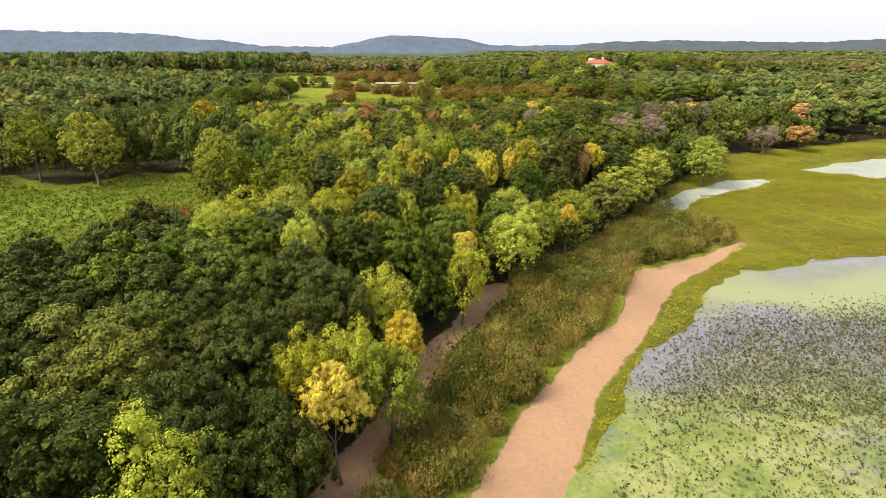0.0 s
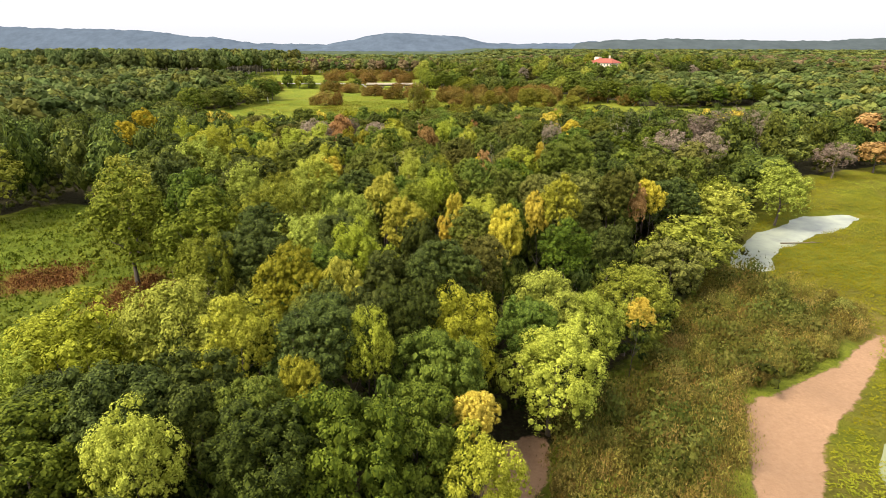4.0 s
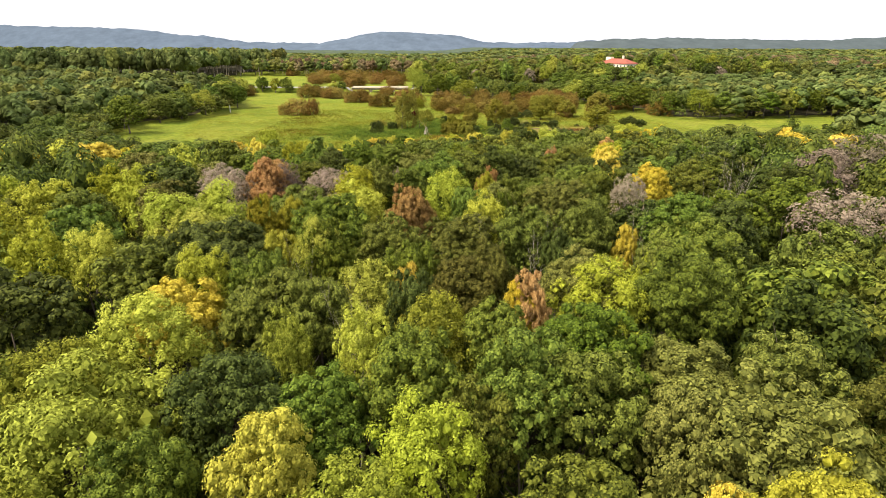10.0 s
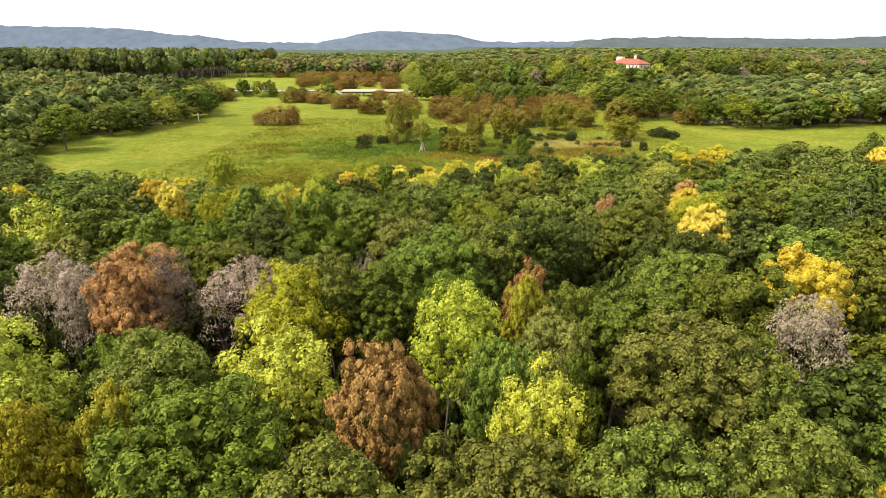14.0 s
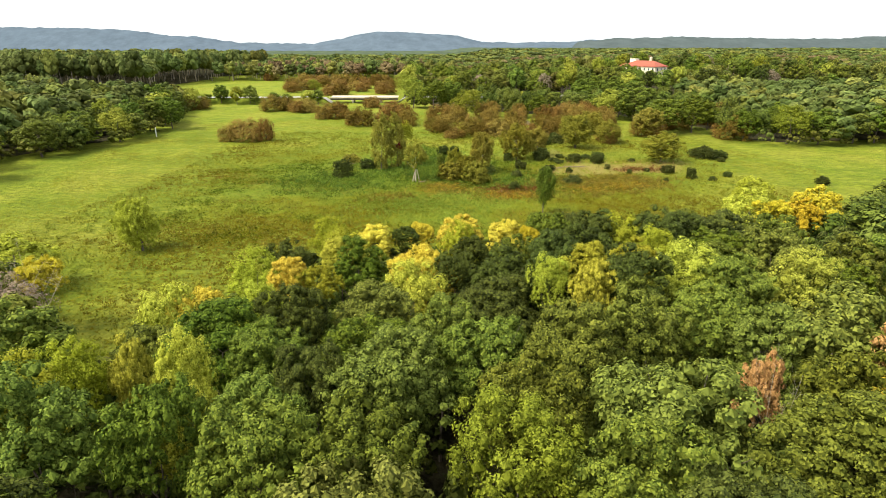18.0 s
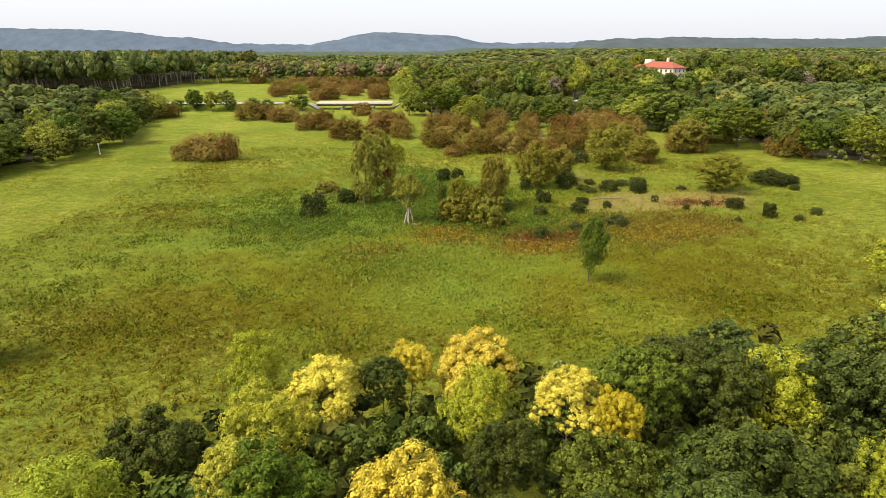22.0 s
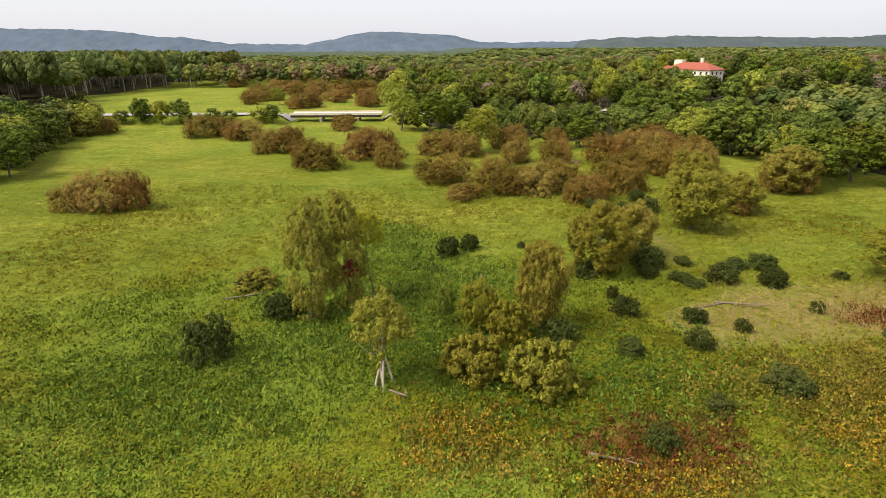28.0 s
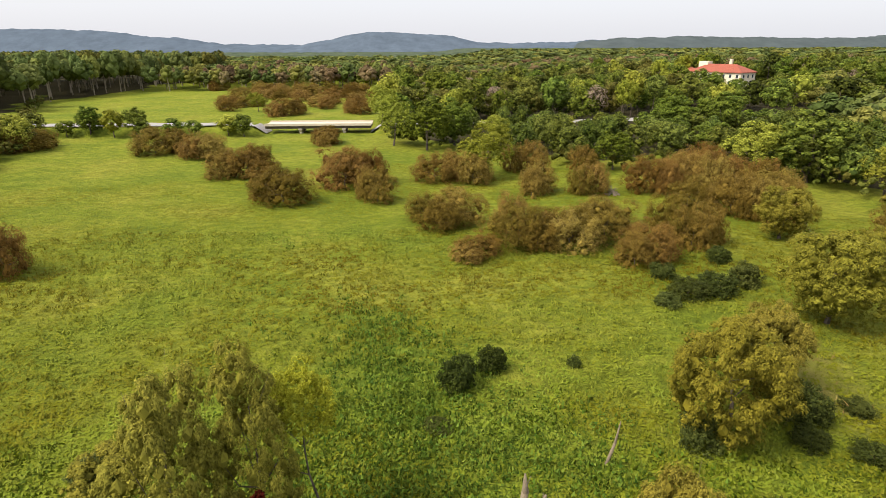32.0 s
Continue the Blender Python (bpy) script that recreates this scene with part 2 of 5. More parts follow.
def ground_material():
    m = Mat("ground_cover", 0.95, 0.08)
    zone, patch = m.attr("zone"), m.attr("patch")
    z, p = m.n("SeparateColor"), m.n("SeparateColor")
    m.link(zone.outputs["Color"], z.inputs[0])
    m.link(patch.outputs["Color"], p.inputs[0])
    fine, mid, wide = m.noise(2.2, 6, 0.75), m.noise(0.28, 5, 0.65, (0.5, 1, 1)), m.noise(0.045, 4, 0.6)
    edge = m.math("ADD", m.math("MULTIPLY", m.noise(0.35, 5, 0.7), 0.7), -0.35)

    def mask(sock, soft=0.12):
        return m.step(m.math("ADD", sock, edge), 0.5 - soft, 0.5 + soft)

    litter = m.ramp(fine, (0.3, (0.02, 0.018, 0.01)), (0.55, (0.05, 0.042, 0.02)), (0.75, (0.05, 0.07, 0.018)))
    grass = m.ramp(mid, (0.3, (0.1, 0.14, 0.01)), (0.5, (0.21, 0.255, 0.02)), (0.7, (0.35, 0.37, 0.04)))
    blotch = m.ramp(wide, (0.35, (0.15, 0.2, 0.015)), (0.5, (0.26, 0.28, 0.022)), (0.65, (0.37, 0.33, 0.04)))
    grass = m.mix(0.5, grass, blotch)
    # bump hollows are also darkened in the grass colour, as shade between tufts
    tuft_gap = m.noise(0.9, 3, 0.6, (0.7, 1, 1))
    grass = m.mix(m.step(m.math("MULTIPLY_ADD", fine, 0.5, tuft_gap), 0.62, 0.9), grass, m.mix(0.45, grass, (0.07, 0.1, 0.01)))
    rk = m.n("SeparateColor")
    m.link(m.attr("clearing").outputs["Color"], rk.inputs[0])
    grass = m.mix(m.math("MULTIPLY", mask(rk.outputs[1], 0.3), 0.5), grass, m.ramp(fine, (0.3, (0.06, 0.09, 0.01)), (0.7, (0.15, 0.2, 0.02))))
    grass = m.mix(1.0, grass, (0.84, 0.84, 1.0), "MULTIPLY")
    marsh = m.ramp(mid, (0.25, (0.13, 0.16, 0.01)), (0.55, (0.25, 0.25, 0.02)), (0.8, (0.36, 0.3, 0.04)))
    marsh = m.mix(m.step(fine, 0.5, 0.8), marsh, (0.16, 0.19, 0.02))
    sand = m.ramp(fine, (0.25, (0.3, 0.18, 0.11)), (0.6, (0.39, 0.245, 0.155)), (0.8, (0.46, 0.31, 0.21)))
    sand = m.mix(m.step(wide, 0.45, 0.65), sand, m.mix(0.45, sand, (0.25, 0.155, 0.1)))
    col = m.mix(mask(z.outputs[2]), litter, grass)
    marsh = m.mix(m.step(wide, 0.42, 0.62), marsh, m.mix(0.55, marsh, (0.2, 0.15, 0.03)))
    marsh = m.mix(1.0, marsh, (0.68, 0.68, 0.8), "MULTIPLY")
    sand = m.mix(1.0, sand, (0.84, 0.82, 0.76), "MULTIPLY")
    col = m.mix(mask(z.outputs[1]), col, marsh)
    col = m.mix(mask(p.outputs[1], 0.25), col, m.ramp(fine, (0.3, (0.1, 0.15, 0.014)), (0.7, (0.2, 0.27, 0.034))))
    col = m.mix(mask(p.outputs[0], 0.2), col, m.ramp(fine, (0.3, (0.13, 0.06, 0.016)), (0.7, (0.28, 0.15, 0.04))))
    col = m.mix(m.math("MULTIPLY", mask(p.outputs[2], 0.4), 0.75), col, m.ramp(fine, (0.3, (0.2, 0.145, 0.04)), (0.7, (0.36, 0.26, 0.1))))
    bare = mask(z.outputs[0], 0.06)
    col = m.mix(bare, col, sand)
    m.colour(col)
    m.bump(m.math("MULTIPLY", m.math("MULTIPLY_ADD", mid, 1.0, m.math("MULTIPLY_ADD", tuft_gap, -1.2, fine)), m.math("MULTIPLY_ADD", bare, -0.85, 1.0)), 1.0, 0.6)
    return m.m


def water_material():
    """Still water with drifts of duckweed and algae."""
    m = Mat("pond_water", 0.06, 0.5)
    pos = m.n("SeparateXYZ")
    m.link(m.coords(), pos.inputs[0])
    soft, fine = m.noise(0.06, 6, 0.65), m.noise(1.6, 5, 0.75)
    y = m.math("MULTIPLY_ADD", m.math("ADD", soft, -0.5), 34.0, pos.outputs[1])
    near = m.math("SUBTRACT", 1.0, m.step(y, 44, 60))
    far = m.math("MULTIPLY", m.step(y, 62, 75), m.math("SUBTRACT", 1.0, m.step(y, 77, 92)))
    weed = m.math("MULTIPLY", m.math("ADD", near, far), m.step(m.math("MULTIPLY_ADD", fine, 0.5, soft), 0.42, 0.74))
    alga = m.ramp(m.noise(0.22, 5, 0.7), (0.35, (0.12, 0.185, 0.02)), (0.5, (0.24, 0.28, 0.045)), (0.65, (0.36, 0.35, 0.11)))
    alga = m.mix(m.step(m.noise(2.6, 4, 0.8), 0.5, 0.68), alga, (0.1, 0.13, 0.05))
    alga = m.mix(far, alga, (0.31, 0.33, 0.14))
    alga = m.mix(1.0, alga, (0.68, 0.68, 0.78), "MULTIPLY")
    # lavender grey between the weed puts reflected sky into the water's colour
    m.colour(m.mix(weed, m.ramp(fine, (0.3, (0.1, 0.095, 0.11)), (0.7, (0.19, 0.18, 0.21))), alga))
    m.link(m.math("MULTIPLY_ADD", weed, 0.75, 0.09), m.bsdf.inputs["Roughness"])
    m.bump(fine, 0.12, 0.05)
    return m.m


def pool_material():
    """Shallow water; its pale base colour stands in for the reflected sky."""
    m = Mat("pool_water", 0.35, 0.4)
    t = m.noise(0.25, 5, 0.65)
    m.colour(m.ramp(t, (0.3, (0.2, 0.21, 0.19)), (0.5, (0.29, 0.31, 0.25)), (0.7, (0.37, 0.39, 0.3))))
    return m.m


def plain(name, col, var=0.15, scale=2.0, rough=0.8, bump=0.2):
    m = Mat(name, rough, 0.2)
    t = m.noise(scale, 5, 0.7)
    lo, hi = tuple(c * (1 - var) for c in col), tuple(min(1, c * (1 + var)) for c in col)
    return m.colour(m.ramp(t, (0.3, lo), (0.7, hi))).bump(t, bump, 0.05).m


CONCRETE = plain("pale_concrete", (0.56, 0.48, 0.38), 0.12, 0.8)
DARK_STEEL = plain("rusted_beam", (0.09, 0.07, 0.06), 0.3, 1.5, 0.6)
ASPHALT = plain("asphalt", (0.3, 0.28, 0.26), 0.15, 1.0, 0.9)
CREAM = plain("cream_render", (0.75, 0.66, 0.5), 0.1, 0.6)
ROOF_RED = plain("red_roof_tiles", (0.28, 0.08, 0.05), 0.25, 1.5, 0.7)
ROOF_DARK = plain("dark_red_roof", (0.28, 0.09, 0.05), 0.25, 1.5, 0.7)
GLASS = Mat("dark_window_glass", 0.1, 0.5).colour((0.04, 0.05, 0.06)).m
WHITE = plain("white_paint", (0.75, 0.73, 0.68), 0.08, 2.0, 0.6)
WOOD = plain("weathered_wood", (0.2, 0.16, 0.11), 0.3, 4.0, 0.9)

# ---- shared geometry helpers ----


def mesh_from(name, verts, faces, mat, smooth=False):
    me = bpy.data.meshes.new(name)
    me.from_pydata(verts, [], faces)
    me.materials.append(mat)
    if smooth:
        me.polygons.foreach_set("use_smooth", [True] * len(me.polygons))
    me.update()
    return me


def leaf_mesh(name, verts, mat, tint=None):
    """A mesh of loose triangles, with an optional tone for every one."""
    n = len(verts) // 3
    me = bpy.data.meshes.new(name)
    me.vertices.add(3 * n)
    me.vertices.foreach_set("co", np.ascontiguousarray(verts, dtype=np.float32).ravel())
    me.loops.add(3 * n)
    me.loops.foreach_set("vertex_index", np.arange(3 * n, dtype=np.int32))
    me.polygons.add(n)
    me.polygons.foreach_set("loop_start", np.arange(0, 3 * n, 3, dtype=np.int32))
    me.materials.append(mat)
    me.update(calc_edges=True)
    if tint is not None:
        a = me.attributes.new("tint", "FLOAT", "POINT")
        a.data.foreach_set("value", np.repeat(tint, 3).astype(np.float32))
    return me


def unit(v):
    return v / np.maximum(np.linalg.norm(v, axis=-1, keepdims=True), 1e-6)


def leaves(pos, nrm, size, r, axis=None, aspect=0.62):
    """One pointed leaf or leaf spray at every place."""
    n = len(pos)
    side = unit(np.cross(nrm, axis if axis is not None else unit(r.normal(size=(n, 3)))))
    u = np.cross(side, nrm)
    s = (size * r.uniform(0.65, 1.35, n))[:, None]
    w = s * aspect * r.uniform(0.8, 1.2, n)[:, None]
    k = r.uniform(-0.35, 0.35, n)[:, None]
    out = np.empty((n, 3, 3))
    out[:, 0] = pos - u * s * 0.45 + side * w * 0.5
    out[:, 1] = pos + u * s * 0.55 + side * w * k
    out[:, 2] = pos - u * s * (0.45 - 0.4 * np.abs(k)) - side * w * 0.5
    return out.reshape(-1, 3)


LUMP_V = np.array([(x, y, z) for x in (-1, 1) for y in (-1, 1) for z in (-1, 1)] + [(-2, 0, 0), (2, 0, 0), (0, -2, 0), (0, 2, 0), (0, 0, -2), (0, 0, 2)], float) / 1.85


def lump_faces():
    """Twelve rhombs that close a rounded lump."""
    cube = {(x, y, z): (x > 0) * 4 + (y > 0) * 2 + (z > 0) for x in (-1, 1) for y in (-1, 1) for z in (-1, 1)}
    out = []
    for a, b in ((0, 1), (1, 2), (2, 0)):
        for sa in (-1, 1):
            for sb in (-1, 1):
                lo, hi = [0, 0, 0], [0, 0, 0]
                lo[a] = hi[a] = sa
                lo[b] = hi[b] = sb
                lo[3 - a - b], hi[3 - a - b] = -1, 1
                f = [8 + 2 * a + (sa > 0), cube[tuple(lo)], 8 + 2 * b + (sb > 0), cube[tuple(hi)]]
                out.append(f if sa * sb > 0 else f[::-1])
    return np.array(out)


LUMP_F = lump_faces()


def crown_leaves(seed, R, z0, z1, lobes, count, size, style="round", core=0.5, low=0.35, tight=False):
    """Leaf quads of a crown of lobes and tufts between heights z0 and z1."""
    r = np.random.default_rng(seed)
    H = (z1 - z0) / 2
    mid = z0 + H
    i = np.arange(lobes) + 0.5
    cz = 1 - (1 + low) * i / lobes
    a = i * 2.39996 + r.uniform(0, 6.28)
    d = np.stack([np.cos(a) * np.sqrt(np.maximum(0, 1 - cz ** 2)), np.sin(a) * np.sqrt(np.maximum(0, 1 - cz ** 2)), cz], 1)
    d = unit(d + r.normal(size=d.shape) * 0.16)
    reach = r.uniform(0.46, 0.84, lobes)[:, None]
    if tight:
        reach = reach * 0.25 + 0.4
    c = d * reach * np.array([R, R, H])
    if style == "spire":
        c[:, :2] *= np.clip(1.05 - 0.55 * (c[:, 2:3] / H), 0.4, 1.3)
    rad = R * r.uniform(0.25, 0.42, lobes) * (30 / max(lobes, 16)) ** 0.3 * (1.3 if tight else 1.0)
    stretch = np.array([1, 1, {"round": 0.85, "tuft": 1.2, "spire": 1.2, "droop": 1.2, "shrub": 1.2}[style]])
    share = rad ** 2 * (0.4 + np.clip(cz + 0.35, 0, 0.9))
    lobe = r.choice(lobes, count, p=share / np.sum(share))
    tufts = 10 if count > 2000 else 7
    td = unit(r.normal(size=(lobes, tufts, 3)) + d[:, None, :] * 0.75 + np.array([0, 0, 0.35]))
    pick = r.integers(0, tufts, count)
    t = td[lobe, pick]
    ball = unit(r.normal(size=(count, 3)) + t * 0.7 + np.array([0, 0, 0.55]))
    knots = r.uniform(0.25, 0.43, (lobes, tufts))
    knot = knots[lobe, pick]
    shell = r.uniform(0.8, 1.22, count)
    if count <= 2000:
        t, knot, shell = unit(t + d[lobe] * 0.4), 0.5, 0.85 + 0.2 * r.random(count)
    q = c[lobe] + rad[lobe][:, None] * stretch * (t * (0.85 if count > 2000 else 0.45) + ball * (knot * shell)[:, None])
    inner = r.random(count) < 0.07
    q[inner] *= 0.75
    q[:, 2] += mid
    nrm = unit(ball + t * 0.25 + np.array([0, 0, 0.15]) + r.normal(size=(count, 3)) * 0.2)
    axis, aspect = None, 0.95
    if style == "tuft":
        axis, aspect = unit(t + np.array([0, 0, 1.0]) + r.normal(size=(count, 3)) * 0.4), 0.7
    if style == "droop":
        q[:, 2] -= r.random(count) ** 2 * rad[lobe] * 0.3
        axis, aspect = unit(np.array([0, 0, -1.0]) + t * 0.3 + r.normal(size=(count, 3)) * 0.25), 0.5
    if style == "shrub":
        axis, aspect = unit(np.array([0, 0, 1.0]) + t * 0.7 + r.normal(size=(count, 3)) * 0.3), 0.3
    out = leaves(q, nrm, size, r, axis, aspect)
    if core:
        c[:, 2] += mid
        wob = r.uniform(0.85, 1.15, (lobes, 14, 1))
        body = c[:, None, :] + (LUMP_V[None] * wob) * (rad[:, None, None] * stretch * core)
        out = np.concatenate([body[:, LUMP_F[:, [0, 1, 2, 0, 2, 3]]].reshape(-1, 3), out])
        if count > 2000:
            # every tuft has a closed heart, so that it shades the ones below it
            heart = c[:, None, :] + td * (rad[:, None, None] * stretch * 0.85)
            wob = r.uniform(0.8, 1.2, (lobes, tufts, 14, 1))
            puff = heart[:, :, None, :] + LUMP_V * wob * (rad[:, None] * knots)[:, :, None, None] * {"round": 0.6, "droop": 0.5, "shrub": 0.22}.get(style, 0.44)
            out = np.concatenate([puff[:, :, LUMP_F[:, [0, 1, 2, 0, 2, 3]]].reshape(-1, 3), out])
    return out


def tube(verts, faces, a, b, ra, rb, sides=5):
    a, b = Vector(a), Vector(b)
    q = (b - a).to_track_quat("Z", "Y")
    base = len(verts)
    for p, rr in ((a, ra), (b, rb)):
        for k in range(sides):
            w = 2 * math.pi * k / sides
            verts.append(p + q @ Vector((rr * math.cos(w), rr * math.sin(w), 0)))
    for k in range(sides):
        j = (k + 1) % sides
        faces.append((base + k, base + j, base + sides + j, base + sides + k))
    faces.append(tuple(base + sides + k for k in range(sides)))


def trunk_mesh(seed, height, R, radius, limbs, mat, sides=6, twigs=0, name="trunk", fork=0.35):
    """A tapered, slightly crooked trunk with limbs that fork into thinner branches."""
    r = random.Random(seed)
    v, f = [], []
    p, pr = Vector((0, 0, -0.3)), radius * 1.35
    knots = []
    for k in range(1, 5):
        nxt = Vector((r.uniform(-0.3, 0.3), r.uniform(-0.3, 0.3), height * k / 4))
        nr = radius * (1 - 0.2 * k)
        tube(v, f, p, nxt, pr, nr, sides)
        p, pr = nxt, nr
        knots.append((nxt.copy(), nr))
    for k in range(limbs):
        w = 2 * math.pi * (k / limbs) + r.uniform(-0.4, 0.4)
        start, sr = knots[r.choice((1, 1, 2, 2, 3)) if fork > 0.3 else r.choice((0, 1, 1, 2))]
        reach = R * r.uniform(0.55, 0.85)
        knee = start + Vector((math.cos(w) * reach * 0.5, math.sin(w) * reach * 0.5, height * r.uniform(0.06, 0.14)))
        tip = start + Vector((math.cos(w) * reach, math.sin(w) * reach, height * r.uniform(0.2, fork + 0.1)))
        tube(v, f, start, knee, sr * 0.5, sr * 0.36, max(4, sides - 1))
        tube(v, f, knee, tip, sr * 0.36, sr * 0.12, max(3, sides - 2))
        for _ in range(twigs):
            s = knee.lerp(tip, r.uniform(0.1, 0.95))
            e = s + Vector((r.uniform(-1, 1), r.uniform(-1, 1), r.uniform(0.2, 1.2))) * R * 0.32
            tube(v, f, s, e, sr * 0.14, sr * 0.04, 3)
            e2 = s.lerp(e, 0.5) + Vector((r.uniform(-1, 1), r.uniform(-1, 1), r.uniform(0.0, 1.0))) * R * 0.2
            tube(v, f, s.lerp(e, 0.5), e2, sr * 0.08, sr * 0.03, 3)
    return mesh_from(name, v, f, mat, True)


def part(name, me, parent, label=""):
    ob = new(name, me)
    ob.parent = parent
    if label:
        tagged(ob, label)
    return ob


def box_mesh(name, size, mat, bevel=0.0):
    bm = bmesh.new()
    bmesh.ops.create_cube(bm, size=1.0)
    for vert in bm.verts:
        vert.co = Vector((vert.co.x * size[0], vert.co.y * size[1], vert.co.z * size[2]))
    if bevel:
        bmesh.ops.bevel(bm, geom=bm.edges[:], offset=bevel, segments=1, affect="EDGES")
    me = bpy.data.meshes.new(name)
    bm.to_mesh(me)
    bm.free()
    me.materials.append(mat)
    return me


# ---- the plan: outlines of the open places, in metres ----
POND = [(4, 18), (10, 35), (18, 47), (21, 53), (29, 61), (36, 69), (40, 77), (48, 82), (63, 87), (76, 90), (110, 92), (150, 70), (140, 5), (40, 0)]
POOLS = [[(49, 120), (52, 128), (57, 134), (76, 149), (88, 151), (88, 146), (75, 138), (60, 129), (52, 118)],
         [(100, 160), (123, 174), (160, 188), (170, 170), (140, 150), (118, 150), (108, 155)]]
SAND = [[(-3, 22), (2, 35), (9, 48), (16, 58), (23, 66), (27, 75), (30, 82), (38, 86), (45, 90), (54, 97), (55, 95), (44, 85), (34, 76), (24, 60), (16, 49), (10, 35), (4, 20)],
        [(-12, 30), (-9, 39), (-4, 51), (-3, 57), (1, 64), (4, 72), (6, 77), (10, 78), (9, 72), (6, 67), (2, 60), (0, 54), (-5, 40), (-7, 30)]]
MARSH = [(4, 18), (14, 42), (24, 59), (34, 75), (45, 85), (52, 95), (48, 108), (46, 116), (54, 133), (68, 150), (92, 176), (116, 186), (161, 203), (230, 230), (300, 200), (300, 0), (40, -10)]
BANK = [(-10, 24), (-6, 38), (-1, 51), (3, 58), (8, 70), (12, 80), (22, 88), (34, 104), (44, 116), (52, 110), (54, 98), (44, 91), (30, 84), (27, 74), (22, 66), (15, 58), (8, 48), (1, 35), (-4, 22)]
BANKSIDE = [(-8, 14), (-4, 40), (2, 58), (12, 80), (44, 118), (60, 104), (44, 76), (26, 52), (14, 14)]
CLEARING = [(-125, 150), (-95, 134), (-81, 150), (-67, 148), (-54, 128), (-41, 118), (-33, 106), (-28, 96), (-28, 86), (-37, 77), (-42, 72), (-48, 64), (-62, 58), (-85, 58), (-130, 90)]
MEADOW = [(-100, 262), (-76, 236), (-58, 231), (-50, 225), (-40, 212), (-33, 206), (-25, 206), (-19, 214), (-14, 230), (-5, 231), (10, 235), (24, 235), (37, 238), (57, 250), (80, 258), (110, 268), (150, 280), (190, 296),
          (180, 345), (138, 336), (112, 334), (98, 345), (100, 372), (86, 392), (75, 430), (48, 416), (16, 440), (-10, 462), (-16, 500), (-14, 580), (-24, 640), (-26, 770), (-70, 850), (-180, 830),
          (-214, 781), (-199, 690), (-214, 610), (-150, 500), (-120, 462), (-108, 415), (-99, 385), (-98, 350), (-104, 326), (-118, 312), (-112, 286)]
RED = [[(-46, 98), (-47, 110), (-44, 117), (-37, 112), (-40, 102)], [(-62, 108), (-66, 116), (-56, 119), (-53, 112)], [(13, 282), (19, 285), (26, 284), (26, 279), (21, 277), (14, 276)], [(50, 304), (62, 304), (59, 300), (49, 300)]]
LUSH = [[(-24, 294), (-17, 302), (-12, 313), (-1, 319), (7, 312), (7, 304), (15, 302), (17, 295), (20, 289), (18, 285), (7, 285), (0, 289), (-8, 291), (-14, 288), (-20, 290)],
        [(-6, 318), (-6, 338), (3, 328), (5, 318), (15, 315), (16, 311), (-5, 311)], [(-13, 268), (-6, 273), (5, 274), (10, 268), (6, 263), (-4, 263)],
        [(-34, 288), (-26, 299), (-16, 293), (-9, 284), (-20, 280)], [(13, 290), (22, 298), (29, 292), (24, 284), (15, 284)], [(-110, 100), (-80, 95), (-66, 120), (-90, 130)]]
DRY = [[(28, 303), (40, 310), (54, 311), (69, 311), (64, 299), (47, 297), (30, 295)], [(38, 332), (39, 327), (37, 318), (35, 321)], [(40, 312), (47, 309), (45, 304), (39, 306)], [(46, 97), (50, 110), (56, 104), (56, 97)]]


def polygon_distance(poly, x, y):
    """Distance to a closed outline, negative inside."""
    P = np.array(poly, float)
    Q = np.roll(P, -1, 0)
    best = np.full(x.shape, 1e18)
    inside = np.zeros(x.shape, bool)
    for (ax, ay), (bx, by) in zip(P, Q):
        ex, ey = bx - ax, by - ay
        t = np.clip(((x - ax) * ex + (y - ay) * ey) / (ex * ex + ey * ey + 1e-12), 0, 1)
        best = np.minimum(best, (x - ax - t * ex) ** 2 + (y - ay - t * ey) ** 2)
        hit = ((ay > y) != (by > y)) & (x < (bx - ax) * (y - ay) / (by - ay + 1e-12) + ax)
        inside ^= hit
    return np.where(inside, -1, 1) * np.sqrt(best)


def smooth(a, b, v):
    u = np.clip((v - a) / (b - a), 0, 1)
    return u * u * (3 - 2 * u)


def base_height(x, y):
    z = -3 * (1 - smooth(110, 235, y))
    return z + 7.5 * smooth(40, 140, x) * smooth(430, 560, y) + 5 * smooth(600, 1200, y) * smooth(0, 150, x)


def ground_height(x, y):
    x, y = np.asarray(x, float), np.asarray(y, float)
    z = base_height(x, y)
    z = z + 0.18 * np.sin(x * 0.31 + 1) * np.sin(y * 0.27) + 0.12 * np.sin(x * 0.83 + y * 0.4)
    near = polygon_distance(POND, x, y)
    for pool in POOLS:
        near = np.minimum(near, polygon_distance(pool, x, y))
    for kx, ky, ph, am in ((0.31, 0.17, 0.4, 1.0), (-0.23, 0.37, 2.1, 0.9), (0.59, -0.43, 1.0, 0.6), (0.83, 0.97, 4.0, 0.4), (-1.37, 0.71, 3.1, 0.25)):
        near = near + 0.5 * am * np.sin(kx * x + ky * y + ph)
    wet = smooth(3.0, -2.5, near)
    z = z * (1 - wet) + (base_height(x, y) * 0 - 3.75) * wet
    bankment = smooth(9, 4.5, np.abs(y - 489)) * smooth(-56.5, -61, x) + smooth(9, 4.5, np.abs(y - 489)) * smooth(-18.5, -14, x) * smooth(150, 60, x)
    return z + 2.9 * bankment


def z_at(x, y):
    return float(ground_height(np.array([x]), np.array([y]))[0])


# ---- ground ----
def graded(*runs):
    out = []
    for a, b, s in runs:
        out += list(np.arange(a, b, s))
    return np.array(out + [runs[-1][1]])


